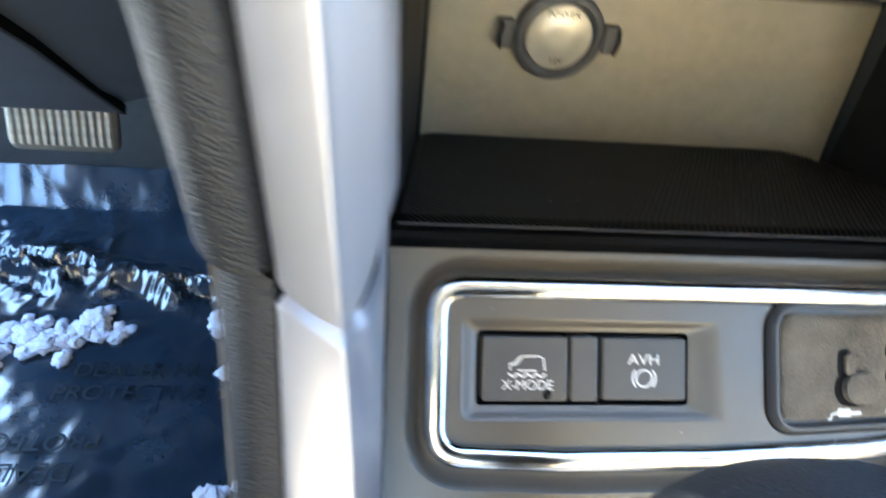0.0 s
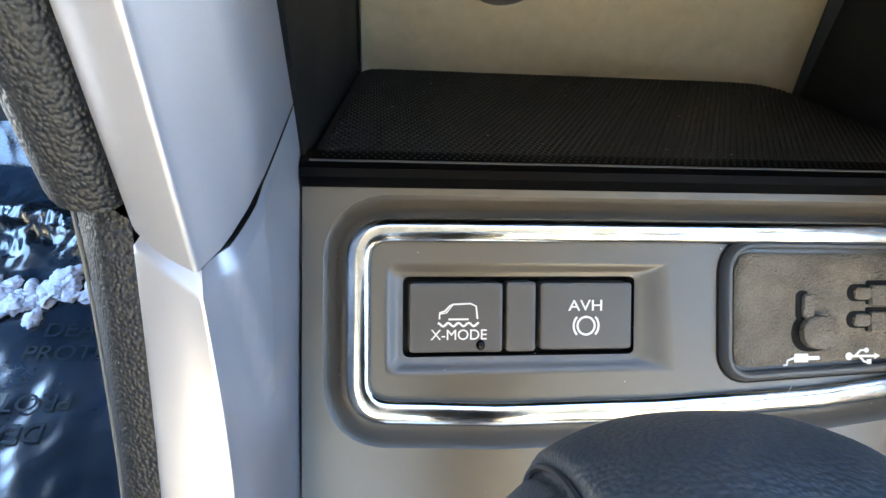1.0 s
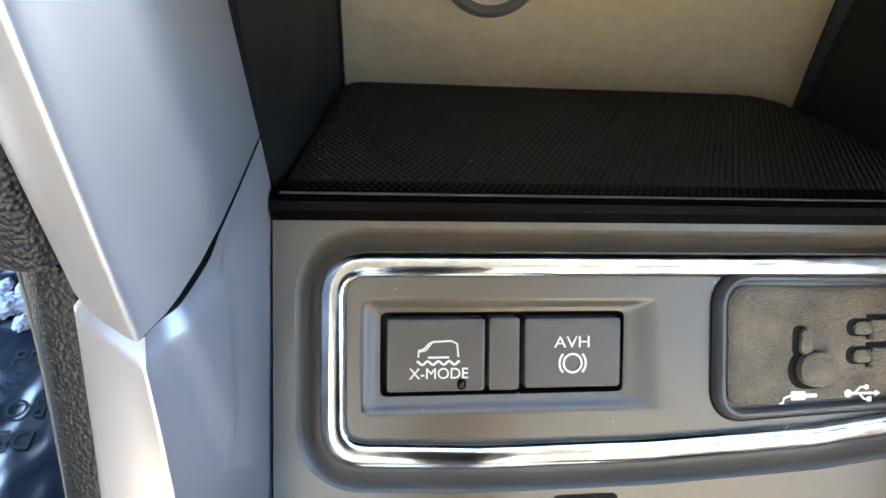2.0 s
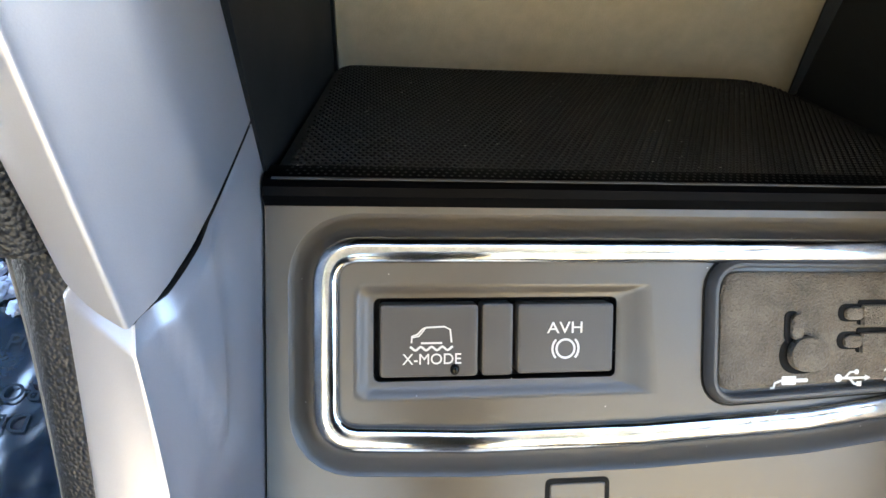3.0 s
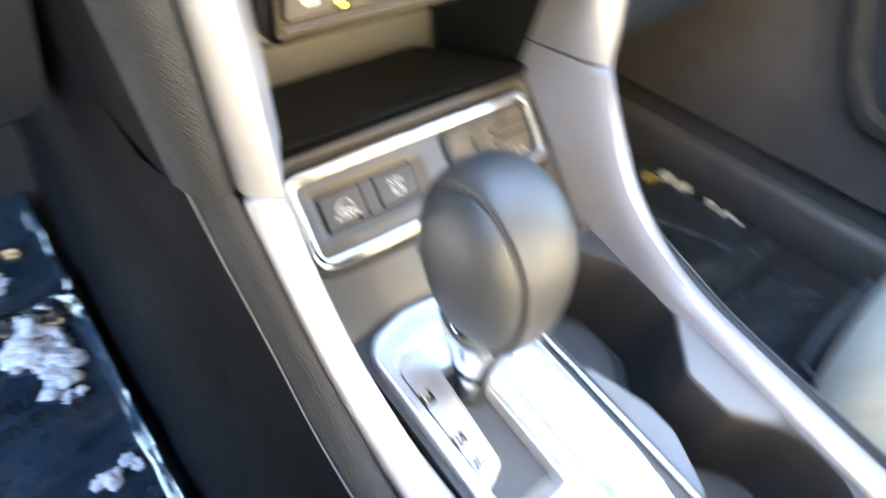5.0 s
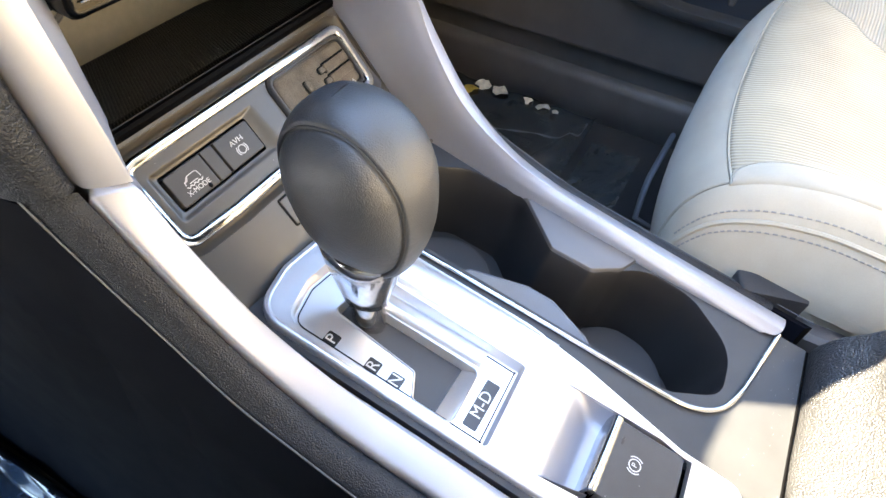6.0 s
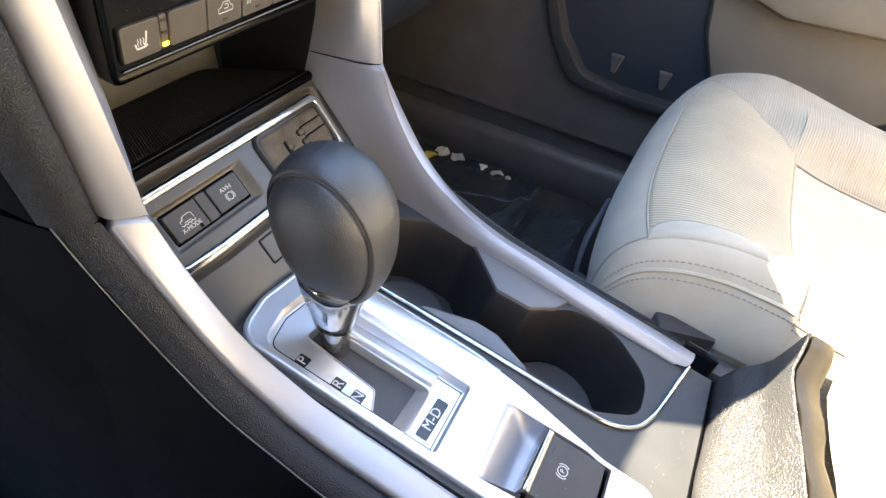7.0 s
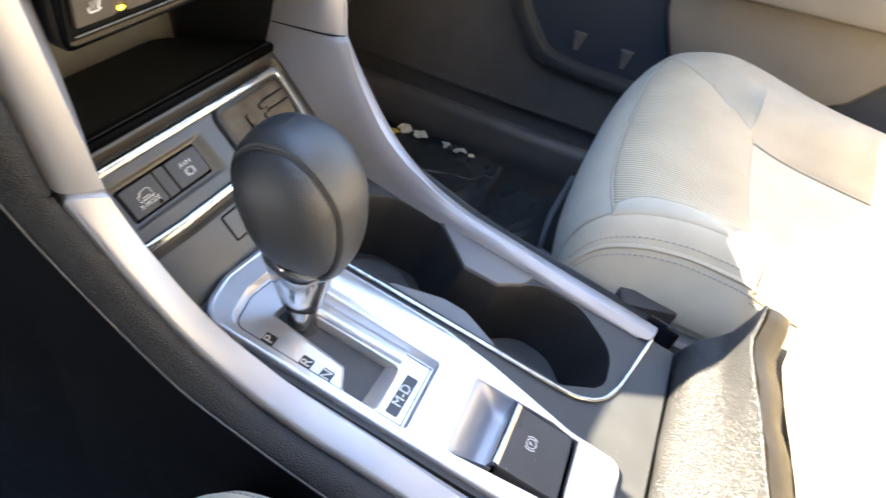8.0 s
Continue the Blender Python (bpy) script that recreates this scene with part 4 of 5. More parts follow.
part("gate_wall", rim(gate, [(0.0, 0.0018), (-0.0006, 0.0008), (-0.0016, -0.0040), (-0.0024, -0.0052), (-0.004, -0.0056)], PLATE_M), PLATE, sp)
slot = corner_path([P2(-0.0800, -0.1885), P2(-0.0430, -0.1868), P2(-0.0425, -0.0990), P2(-0.0590, -0.0978), P2(-0.0650, -0.1565), P2(-0.0800, -0.1640)], [0.004, 0.005, 0.003, 0.003, 0.003, 0.003], 5)
part("gate_plate", holed(grow(gate, -0.002), [slot], -0.0090, -0.0052, PLATE_M), PLATE, sp, "silver gate plate")
part("gate_joint", stroke(grow(gate, -0.0042), 0.0008, PLATE_M, -0.0054, 0.0004, closed=True), GAP, sp, "dark joint line")
part("slot_lip", rim(slot, [(0.0012, -0.0052), (0.0006, -0.0042), (0.0, -0.0046), (-0.0006, -0.008), (-0.0010, -0.013)], PLATE_M), PLATE, sp)
# raised band beside the slot: steep to the slot, falling gently to the joint
ridge = [[PLATE_M @ Vector((x + 0.0016 * f, pv(-0.0900 - 0.0990 * f), h)) for x, h in ((-0.0422, -0.0060), (-0.0418, -0.0030), (-0.0408, -0.0012), (-0.0392, -0.0008), (-0.0370, -0.0011), (-0.0330, -0.0026), (-0.0300, -0.0042), (-0.0298, -0.0060))] for f in (0.0, 0.25, 0.5, 0.75, 0.97)]
part("gate_ridge", loft(ridge), PLATE, sp, "", 60)
ramp = [[PLATE_M @ Vector((x, pv(y), h)) for x in (-0.0790, -0.0700, -0.0600, -0.0500, -0.0440)] for y, h in ((-0.1880, -0.0050), (-0.1872, -0.0051), (-0.1790, -0.0112), (-0.1778, -0.0126), (-0.1778, -0.0140), (-0.1890, -0.0140))]
part("slot_ramp", loft([[r[k] for r in ramp] for k in range(5)]), PLATE, sp, "bright sloping end of the slot")
part("slot_floor", slab(slot, -0.0180, -0.0125, PLATE_M, 0.0002), DISC, sp, "dark slot floor")
for txt, x, y, w in (("P", -0.0760, -0.1066, 0.0085), ("R", -0.0762, -0.1350, 0.0085), ("N", -0.0762, -0.1503, 0.0085), ("M-D", -0.0602, -0.1978, 0.0325)):
    lb = part("position_label", slab(box2(x - w / 2, x + w / 2, pv(y) - 0.0044, pv(y) + 0.0044, 0.0012), -0.0056, -0.0050, PLATE_M, 0.0001), LABEL, sp, "black position label")
    part("lettering", words(txt, 0.0098, PLATE_M, -0.0050, x, pv(y)), MARK, lb)
# finger scoop and parking brake switch
def scoop_rows():
    """A finger ramp that rolls over a crest, falls to the switch and rises to both sides."""
    rows = []
    for j in range(25):
        f = j / 24
        y = -0.2325 - 0.0345 * f
        x0, x1 = -0.0820 + 0.0068 * f, -0.0209 + 0.0003 * f
        g = min(1.0, max(0.0, (f - 0.06) / 0.72))
        deep = 0.0155 * g * g * (3 - 2 * g)
        row = []
        for i in range(41):
            x = x0 + (x1 - x0) * i / 40
            a, b = min(1.0, max(0.0, (x - x0) / 0.0045)), min(1.0, max(0.0, (x1 - x) / (0.004 + 0.010 * f)))
            row.append(PLATE_M @ Vector((x, pv(y - 0.0030 * (1 - i / 40) * (1 - f)), 0.0014 - deep * (a * (2 - a)) * (b * (2 - b)) ** 0.8)))
        rows.append(row)
    return [r + [p - Vector((0, 0, 0.003)) for p in reversed(r)] for r in rows]


part("finger_scoop", loft(scoop_rows()), SILVER, sp, "", 50)
part("switch_well", loft([[PLATE_M @ Vector((x, pv(y), h)) for x, y in ((-0.0752, -0.2655), (-0.0205, -0.2655), (-0.0205, -0.3155), (-0.0752, -0.3155))] for h in (-0.0165, -0.0160)]), GAP, sp)
pb = thing("parking_brake_switch", (-0.047, -0.29, 0.35), "black parking brake switch with a bright front edge", "switch")
swp = corner_path([P2(-0.0722, -0.3120), P2(-0.0232, -0.3095), P2(-0.0228, -0.2685), P2(-0.0722, -0.2690)], [0.004, 0.004, 0.001, 0.001], 5)
part("paddle", rim(swp, [(0, -0.012), (0, -0.0006), (-0.0006, 0.0006), (-0.0009, 0.0012)], PLATE_M, (True, True)), BUTTON, pb)
finger = [(-0.2705, -0.0150), (-0.2705, 0.0024), (-0.2690, 0.0034), (-0.2672, 0.0036), (-0.2656, 0.0028), (-0.2648, 0.0010), (-0.2640, -0.0060), (-0.2638, -0.0150)]
part("bright_edge", loft([[PLATE_M @ Vector((x, pv(y), h - e)) for y, h in finger] for x, e in ((-0.0724, 0.0012), (-0.0716, 0.0), (-0.0236, 0.0), (-0.0228, 0.0012))]), CHROME, pb, "chrome finger edge", 50)
part("lamp", slab(box2(-0.0372, -0.0322, pv(-0.2752), pv(-0.2738), 0.0004), 0.0008, 0.00135, PLATE_M, 0.0001), UNLIT, pb)
pc = (-0.0447, pv(-0.2848))
ringp = [(pc[0] + 0.0034 * math.cos(a * math.pi / 14), pc[1] + 0.0034 * math.sin(a * math.pi / 14)) for a in range(28)]
arcs = [[(pc[0] + 0.0050 * math.cos(b + a), pc[1] + 0.0050 * math.sin(b + a)) for a in (-0.8, -0.4, 0, 0.4, 0.8)] for b in (0, math.pi)]
part("symbol", join(stroke(ringp, 0.0006, PLATE_M, 0.0012, closed=True), *[stroke(a, 0.0006, PLATE_M, 0.0012) for a in arcs], words("P", 0.0046, PLATE_M, 0.0012, pc[0], pc[1])), MARK, pb)

# ---- gear lever ----
gl = thing("gear_lever", (-0.0560, -0.113, 0.37), "black leather gear lever knob on a chrome collar and stem", "gear lever")
KC, KT = Vector((-0.0470, -0.1126, 0.4750)), Euler((radians(-9.5), 0, 0)).to_matrix()


def knob_half(u):
    """Half width, half length and height of the knob, u from 0 at the bottom to 1 at the top."""
    wx = 0.0318 * max(0.0, 1 - abs(2 * (u * 0.908 + 0.14) - 1.10) ** 2.6) ** 0.5 * (0.76 + 0.24 * min(1, u / 0.7) ** 0.8)
    wy = 0.0390 * max(0.0, 1 - abs(2 * (u * 0.908 + 0.14) - 1.08) ** 2.4) ** 0.5
    return wx, wy, -0.0430 + 0.0985 * u


def knob_seam(z):
    """How far from the middle the seam runs: the side panels stop short of the crown."""
    f = min(1.0, max(0.0, (z + 0.012) / 0.055))
    return 0.0146 + 0.0040 * f * f * (3 - 2 * f)


def knob_local(u, a):
    wx, wy, z = knob_half(u)
    c, sn = math.cos(a), math.sin(a)
    x, y = wx * math.copysign(abs(c) ** 0.8, c), wy * math.copysign(abs(sn) ** 0.8, sn)
    # the back is cut in towards the collar
    y *= (0.90 + 0.10 * min(1, u / 0.5)) if sn > 0 else (0.80 + 0.20 * min(1, u / 0.6) ** 0.8)
    return Vector((x, y, z))


def knob_bm(n=190, m=280):
    rings = []
    for k in range(n + 1):
        u = 0.9985 * (0.5 - 0.5 * math.cos(math.pi * k / n))
        ring = []
        for j in range(m):
            q = knob_local(u, 2 * math.pi * j / m)
            d = abs(q.x) - knob_seam(q.z)
            sink = 0.0012 * math.exp(-(d / 0.0008) ** 2) + 0.0020 * min(1.0, max(0.0, d / 0.0014 + 0.5)) * math.exp(-max(0.0, d) / 0.010)
            # soft puckers that run out from the seam
            pucker = 0.00016 * noise.noise(Vector((q.y * 420, q.z * 420, 3.0))) * math.exp(-(d / 0.006) ** 2)
            ring.append(KC + KT @ (q - q.normalized() * (sink + pucker)))
        rings.append(ring)
    return loft(rings)


kn = part("knob", knob_bm(), LEATHER, gl, "black leather knob with two seams", 80)
for sx in (-1, 1):
    up = [0.002 * k for k in range(1, 500) if knob_half(0.002 * k)[0] > knob_seam(knob_half(0.002 * k)[2]) * 1.0005]
    ang = [math.acos((knob_seam(knob_half(u)[2]) / knob_half(u)[0]) ** 1.25 * sx) for u in up]
    line = [knob_local(u, a) for u, a in zip(up, ang)] + [knob_local(u, -a) for u, a in zip(up[::-1], ang[::-1])]
    line = [KC + KT @ (q - q.normalized() * 0.0013) for q in line[::3]]
    part("seam", tube(line + line[:1], 0.0005, 6), SEAM, kn)
def stem_ring(z, rx, ry, dy=0.0, n=20):
    return [Vector((-0.0490 + rx * math.cos(2 * math.pi * k / n), -0.1130 + dy + ry * math.sin(2 * math.pi * k / n), z)) for k in range(n)]


COLLAR = [(0.4430, 0.0165, 0.0215), (0.4412, 0.0192, 0.0246), (0.4380, 0.0200, 0.0256), (0.4300, 0.0188, 0.0242), (0.4180, 0.0162, 0.0208), (0.4050, 0.0134, 0.0168), (0.3950, 0.0116, 0.0145), (0.3940, 0.0102, 0.0130)]
part("collar", loft([stem_ring(z, rx, ry, 0.0012) for z, rx, ry in COLLAR]), CHROME, gl, "flared chrome collar", 60)
part("stem", loft([stem_ring(0.3560, 0.0082, 0.0108), stem_ring(0.3980, 0.0086, 0.0112)]), CHROME, gl)

# ---- console deck and cup holder ----
deck = thing("console_deck", (0.03, -0.22, 0.33), "dark satin console deck round the cup holder", "console deck")
cup_hole = corner_path([P2(0.0145, -0.2900), P2(0.0150, -0.0850), P2(0.0350, -0.0720), P2(0.0800, -0.0760), P2(0.1000, -0.1050), P2(0.1010, -0.1500), P2(0.0800, -0.1730), P2(0.0680, -0.1860), P2(0.0690, -0.2170), P2(0.0840, -0.2330), P2(0.0980, -0.2500), P2(0.0960, -0.2850), P2(0.0700, -0.3190), P2(0.0330, -0.3210)][::-1],
                       [0.016, 0.03, 0.03, 0.03, 0.005, 0.006, 0.006, 0.004, 0.02, 0.025, 0.015, 0.015, 0.015, 0.02], 5)
deck_out = corner_path([P2(-0.0945, -0.3670), P2(0.1050, -0.3670), P2(0.1050, -0.0660), P2(-0.0945, -0.0580)], 0.002, 2)
part("deck", holed(deck_out, [cup_hole, grow(surround, -0.0025)], -0.010, -0.0035, PLATE_M), DECK, deck)
part("rear_edge", tube([PLATE_M @ Vector((x, pv(-0.3668), -0.0042)) for x in (-0.094, -0.05, 0.0, 0.05, 0.104)], 0.0012, 8), LIP, deck, "dark rounded rear edge")
ch = thing("cup_holder", (0.055, -0.20, 0.29), "deep black double cup holder with a chrome edge", "cup holder")
part("well", loft([lift(cup_hole, -0.0034, PLATE_M), lift(grow(cup_hole, -0.0012), -0.006, PLATE_M), lift(grow(cup_hole, -0.003), -0.030, PLATE_M), lift(grow(cup_hole, -0.005), -0.074, PLATE_M)], (False, True)), WELL, ch)
for c, r in (((0.0560, -0.1250), 0.036), ((0.0540, -0.2680), 0.040)):
    part("base_disc", slab(circle2(c[0], pv(c[1]), r, 40), -0.076, -0.071, PLATE_M, 0.002), DISC, ch, "dark round base")
div = corner_path([P2(0.0140, -0.2500), P2(0.0300, -0.2350), P2(0.0430, -0.2050), P2(0.0430, -0.1850), P2(0.0300, -0.1450), P2(0.0140, -0.1350)], [0.002, 0.008, 0.008, 0.008, 0.008, 0.002], 5)
part("divider", rim(div, [(0, -0.072), (0, -0.020), (-0.001, -0.0175), (-0.003, -0.0165), (-0.0045, -0.0172)], PLATE_M, (True, True)), PALE_RUBBER, ch, "grey rubber divider")
nub = corner_path([P2(0.1040, -0.1450), P2(0.0990, -0.1530), P2(0.0800, -0.1740), P2(0.0690, -0.1860), P2(0.0700, -0.2160), P2(0.0850, -0.2340), P2(0.1040, -0.2420)], [0.002, 0.005, 0.01, 0.004, 0.004, 0.01, 0.002], 5)
part("grip_tab", rim(nub, [(0.0004, -0.030), (0.0008, -0.006), (0.0006, -0.0028), (-0.0006, -0.0012), (-0.0030, -0.0008)], PLATE_M, (True, True)), TAB, ch, "dull silver grip tab")
edge = [P2(0.0060, -0.0640), P2(0.0078, -0.0900), P2(0.0092, -0.1300), P2(0.0100, -0.2000), P2(0.0100, -0.2500), P2(0.0100, -0.2850), P2(0.0125, -0.3060), P2(0.0220, -0.3210), P2(0.0380, -0.3295), P2(0.0560, -0.3345), P2(0.0800, -0.3400), P2(0.1040, -0.3455)]
pts = [curve_at([Vector((p[0], p[1], 0)) for p in edge], k / 60) for k in range(61)]
part("chrome_edge", tube([PLATE_M @ Vector((p.x, p.y, -0.0022)) for p in pts], 0.0019, 10), CHROME, ch, "bright chrome strip")
part("front_strip", tube([Vector((0.012, -0.0660, 0.3875)), Vector((0.06, -0.0665, 0.3880)), Vector((0.1060, -0.0670, 0.3890))], 0.0017, 10), CHROME, ch, "bright chrome strip")

# ---- armrest box ----
arm = thing("armrest_box", (0, -0.55, 0.3), "sunlit armrest box with grained brown leather front", "armrest")
def arm_sections(prof, xs, skew=-0.13, soft=0.006):
    out = []
    for k, x in enumerate(xs):
        e = soft if k in (0, len(xs) - 1) else (soft * 0.3 if k in (1, len(xs) - 2) else 0.0)
        bend = max(0.0, x - 0.070)
        out.append([Vector((x, y - 0.30 * bend * min(1, max(0, (z - 0.345) / 0.06)) - e * 0.5 + (skew * (0.107 - x) * min(1, max(0, (z - 0.345) / 0.06)) if y > -0.6 else 0) + 0.0016 * noise.noise(Vector((x * 30, z * 60, y * 20))), z - e + 0.22 * bend * min(1, max(0, (z - 0.345) / 0.06)))) for y, z in prof])
    return out


XS = [-0.115, -0.112] + [-0.105 + 0.0105 * k for k in range(21)] + [0.108, 0.110]
prof = [(-0.3685, 0.30), (-0.3685, 0.336), (-0.3698, 0.3450), (-0.3722, 0.3540), (-0.3758, 0.3612), (-0.3818, 0.3690), (-0.3862, 0.3765), (-0.3870, 0.3860), (-0.3878, 0.3980), (-0.3884, 0.4050), (-0.3896, 0.4088), (-0.3912, 0.4090), (-0.3922, 0.4070), (-0.3930, 0.3900), (-0.4135, 0.3800), (-0.70, 0.380), (-0.70, 0.30)]
part("front_cover", loft(arm_sections(prof, XS)), ARMREST, arm, "grained brown leather front")
prof = [(-0.3940, 0.385), (-0.3928, 0.4030), (-0.3936, 0.4072), (-0.4000, 0.4070), (-0.4060, 0.4048), (-0.4098, 0.4030), (-0.4118, 0.4000), (-0.4122, 0.385)]
rim_rings = [[p + Vector((0, 0.0030 * noise.noise(Vector((p.x * 38, 1, 4))), 0.0012 * noise.noise(Vector((p.x * 30, p.y * 200, 2))))) for p in r] for r in arm_sections(prof, XS)]
part("lid_rim", loft(rim_rings), ARM_RIM, arm, "smooth brown plastic rim, dusty")
prof = [(-0.424, 0.388), (-0.4185, 0.396), (-0.4165, 0.408), (-0.4172, 0.418), (-0.4200, 0.4250), (-0.4500, 0.4285), (-0.70, 0.430), (-0.74, 0.42), (-0.75, 0.402)]
part("lid", loft(arm_sections(prof, XS)), FABRIC, arm, "light padded lid")
part("box", block(-0.112, 0.108, -0.75, -0.372, 0.02, 0.31, 0.01), SIDE, arm)

# ---- seats ----
def cut_out(dy):
    """How far the ribbed field reaches to the outside, at a depth dy behind the seat's front."""
    f = min(1.0, max(0.0, (-dy - 0.030) / 0.130))
    return 0.172 - 0.140 * f


def seat_profile(x, xc, half, y0, k0=0, k1=13):
    """Side outline of the cushion at x: underside front, nose, top, rear."""
    e = min(1.0, abs(x - xc) / half)
    outer = (x - xc) * xc > 0
    hump = math.sin(min(1.0, 1.25 * max(0.0, (e - 0.70) / 0.30)) * math.pi * 0.75)
    edge = max(0.0, (e - 0.84) / 0.16)
    drop = 0.070 * edge ** 2.2
    back = 0.034 * e ** 3
    top = [(-0.004, 0.255), (0.004, 0.290), (0.006, 0.325), (-0.002, 0.360), (-0.020, 0.386), (-0.048, 0.400), (-0.085, 0.405), (-0.120, 0.402), (-0.152, 0.396), (-0.160, 0.388), (-0.22, 0.374), (-0.34, 0.362), (-0.48, 0.360), (-0.50, 0.30), (-0.48, 0.22), (-0.2, 0.20)]
    out = []
    for k, (dy, z) in enumerate(top):
        w = 1.0 if 3 <= k <= 12 else (0.6 if k in (1, 2, 13) else 0.2)
        ramp = min(1.0, max(0.0, (-dy - 0.02) / 0.16))
        rise = hump * 0.016 * ramp
        if outer:
            s = min(1.0, max(0.0, (abs(x - xc) - cut_out(dy) - 0.003) / 0.050))
            w2 = s * s * (3 - 2 * s)
            # the bolster has its own long back, parted from the middle panels by a valley
            if 4 <= k <= 12:
                z += (BOLSTER_Z[k - 4] - z) * w2
            rise = -0.080 * min(1.0, max(0.0, (-dy - 0.09) / 0.24)) * max(0.0, (e - 0.45) / 0.55) ** 1.5
        out.append(Vector((x, y0 + dy - back * (1.0, 1.0, 1.0, 1.0, 1.0, 1.0, 0.95, 0.85, 0.72, 0.66, 0.45, 0.2, 0.1, 0.1, 0.1, 0.1)[k], z - 0.004 * (1 - e) + (rise - drop) * w)))
    return out


BOLSTER_Z = [0.386, 0.400, 0.4090, 0.4130, 0.4145, 0.4147, 0.4140, 0.406, 0.392]
SEAT_DY = [-0.004, 0.004, 0.006, -0.002, -0.020, -0.048, -0.085, -0.120, -0.152, -0.160, -0.22, -0.34, -0.48]


def skin(rows, thick=0.012):
    """A padded skin with some depth from open rows of points."""
    rings = [r + [p - Vector((0, 0, thick)) for p in reversed(r)] for r in rows]
    return loft(rings)


def make_seat(xc, y0, label):
    half, cut_in = 0.235, 0.200
    out = 1 if xc > 0 else -1
    st = thing("front_seat", (xc, y0 - 0.25, 0.03), label, "car seat", "front seats")

    def on_top(s, t, lo, hi):
        """A point at s across a field (0 inside, 1 outside) and t along the outline."""
        dy = curve_at([Vector((d, 0, 0)) for d in SEAT_DY], t).x
        x = xc + out * (lo(dy) + (hi(dy) - lo(dy)) * s)
        return curve_at(seat_profile(x, xc, half, y0)[0:13], t)

    core = [[p + Vector((0, -0.012 if k < 4 else 0, -0.014)) for k, p in enumerate(seat_profile(x, xc, half * 1.02, y0))] for x in [xc - half * 0.97 + 2 * half * 0.97 * k / 40 for k in range(41)]]
    part("cushion_core", loft(core), FABRIC, st, "", 70)
    inner = lambda dy: -cut_in
    gap = 0.0022
    part("front_apron", skin([[on_top(k / 18, 4.15 / 12 * j / 24, inner, cut_out) for j in range(25)] for k in range(19)]), FABRIC, st, "smooth light grey front apron", 70)
    part("apron_seam", tube([on_top(k / 30, 4.2 / 12, inner, cut_out) for k in range(31)], 0.0011, 6), FOLD, st)
    part("rear_seam", tube([on_top(k / 30, 8.95 / 12, inner, cut_out) + Vector((0, 0, -0.001)) for k in range(31)], 0.0013, 6), FOLD, st)
    part("cushion_insert", skin([[on_top(k / 18, (4.25 + 4.65 * j / 40) / 12, inner, cut_out) for j in range(41)] for k in range(19)]), RIB, st, "ribbed beige-grey fabric insert", 70)
    part("cushion_rear", skin([[on_top(k / 12, (9.0 + 3.0 * j / 20) / 12, inner, cut_out) + Vector((0, 0, -0.002)) for j in range(21)] for k in range(13)]), FABRIC, st, "smooth light grey fabric panel", 70)
    far = lambda dy: cut_out(dy) + gap
    b = part("outer_bolster", skin([[on_top(k / 16, j / 60, far, lambda dy: half) for j in range(61)] for k in range(17)]), BOLSTER, st, "ribbed beige outer bolster", 70)
    part("piping", tube([on_top(0, j / 60, far, far) + Vector((0, 0, -0.001)) for j in range(4, 61)], 0.0012, 6), FOLD, b)
    part("piping", tube([on_top(0, j / 60, lambda dy: half - 0.030, inner) + Vector((0, 0, 0.0002)) for j in range(4, 61)], 0.0012, 6), FOLD, b)
    b = part("inner_bolster", skin([[on_top(k / 12, j / 70, lambda dy: -half, lambda dy: -cut_in - gap) for j in range(71)] for k in range(13)]), FABRIC, st, "smooth light grey inner bolster", 70)
    for off in (0.012, 0.0185):
        line = [on_top(0, j / 400, lambda dy: -half + off, inner) + Vector((0, 0.0001, 0.0003)) for j in range(90, 401)]
        part("stitching", join(*[tube(line[j:j + 4], 0.0007, 5) for j in range(0, len(line) - 4, 5)]), STITCH, b)
    part("welt", tube([on_top(0, j / 90, lambda dy: -half + 0.0152, inner) + Vector((0, 0, -0.0006)) for j in range(16, 91)], 0.0022, 6), FABRIC, b)
    # rounded piece let in at the inner front corner
    rows = []
    for k in range(13):
        row = []
        for j in range(17):
            r, ph = k / 12, j / 16 * math.pi
            dy_t = 4.2 + 2.9 * (0.5 - 0.5 * math.cos(ph))
            wide = 0.026 * math.sin(ph) ** 0.8
            p = on_top(0, dy_t / 12, lambda dy: -cut_in - 0.004 + wide * r, inner)
            row.append(p + Vector((0, 0.0006, 0.0022 * (1 - abs(2 * r - 1) ** 4) + 0.0004)))
        rows.append(row)
    part("corner_seam", tube([p + Vector((0, 0.0004, 0)) for p in rows[12]], 0.0009, 6), FOLD, st)
    part("corner_panel", skin(rows, 0.006), FABRIC, st, "smooth rounded corner piece", 70)
    part("piping", tube([on_top(0, j / 60, inner, inner) + Vector((0, 0, -0.0012)) for j in range(4, 61)], 0.0012, 6), FOLD, b)
    yb = y0 - 0.50
    for nm, a, b, mt in (("backrest_insert", -0.118, 0.118, RIB), ("backrest_bolster", -0.235, -0.120, FABRIC), ("backrest_bolster", 0.120, 0.235, FABRIC)):
        rings = []
        for k in range(9):
            x = a + (b - a) * k / 8
            e = abs(x) / 0.235
            f = 0.04 * max(0, (e - 0.5) / 0.5) * (1.2 - e)
            rings.append([Vector((xc + x, y, z)) for y, z in ((yb + 0.04 + f, 0.36), (yb + 0.02 + f, 0.50), (yb - 0.06 + f, 0.75), (yb - 0.15, 0.95 - 0.04 * e ** 3), (yb - 0.22, 0.94 - 0.04 * e ** 3), (yb - 0.16, 0.70), (yb - 0.09, 0.30))])
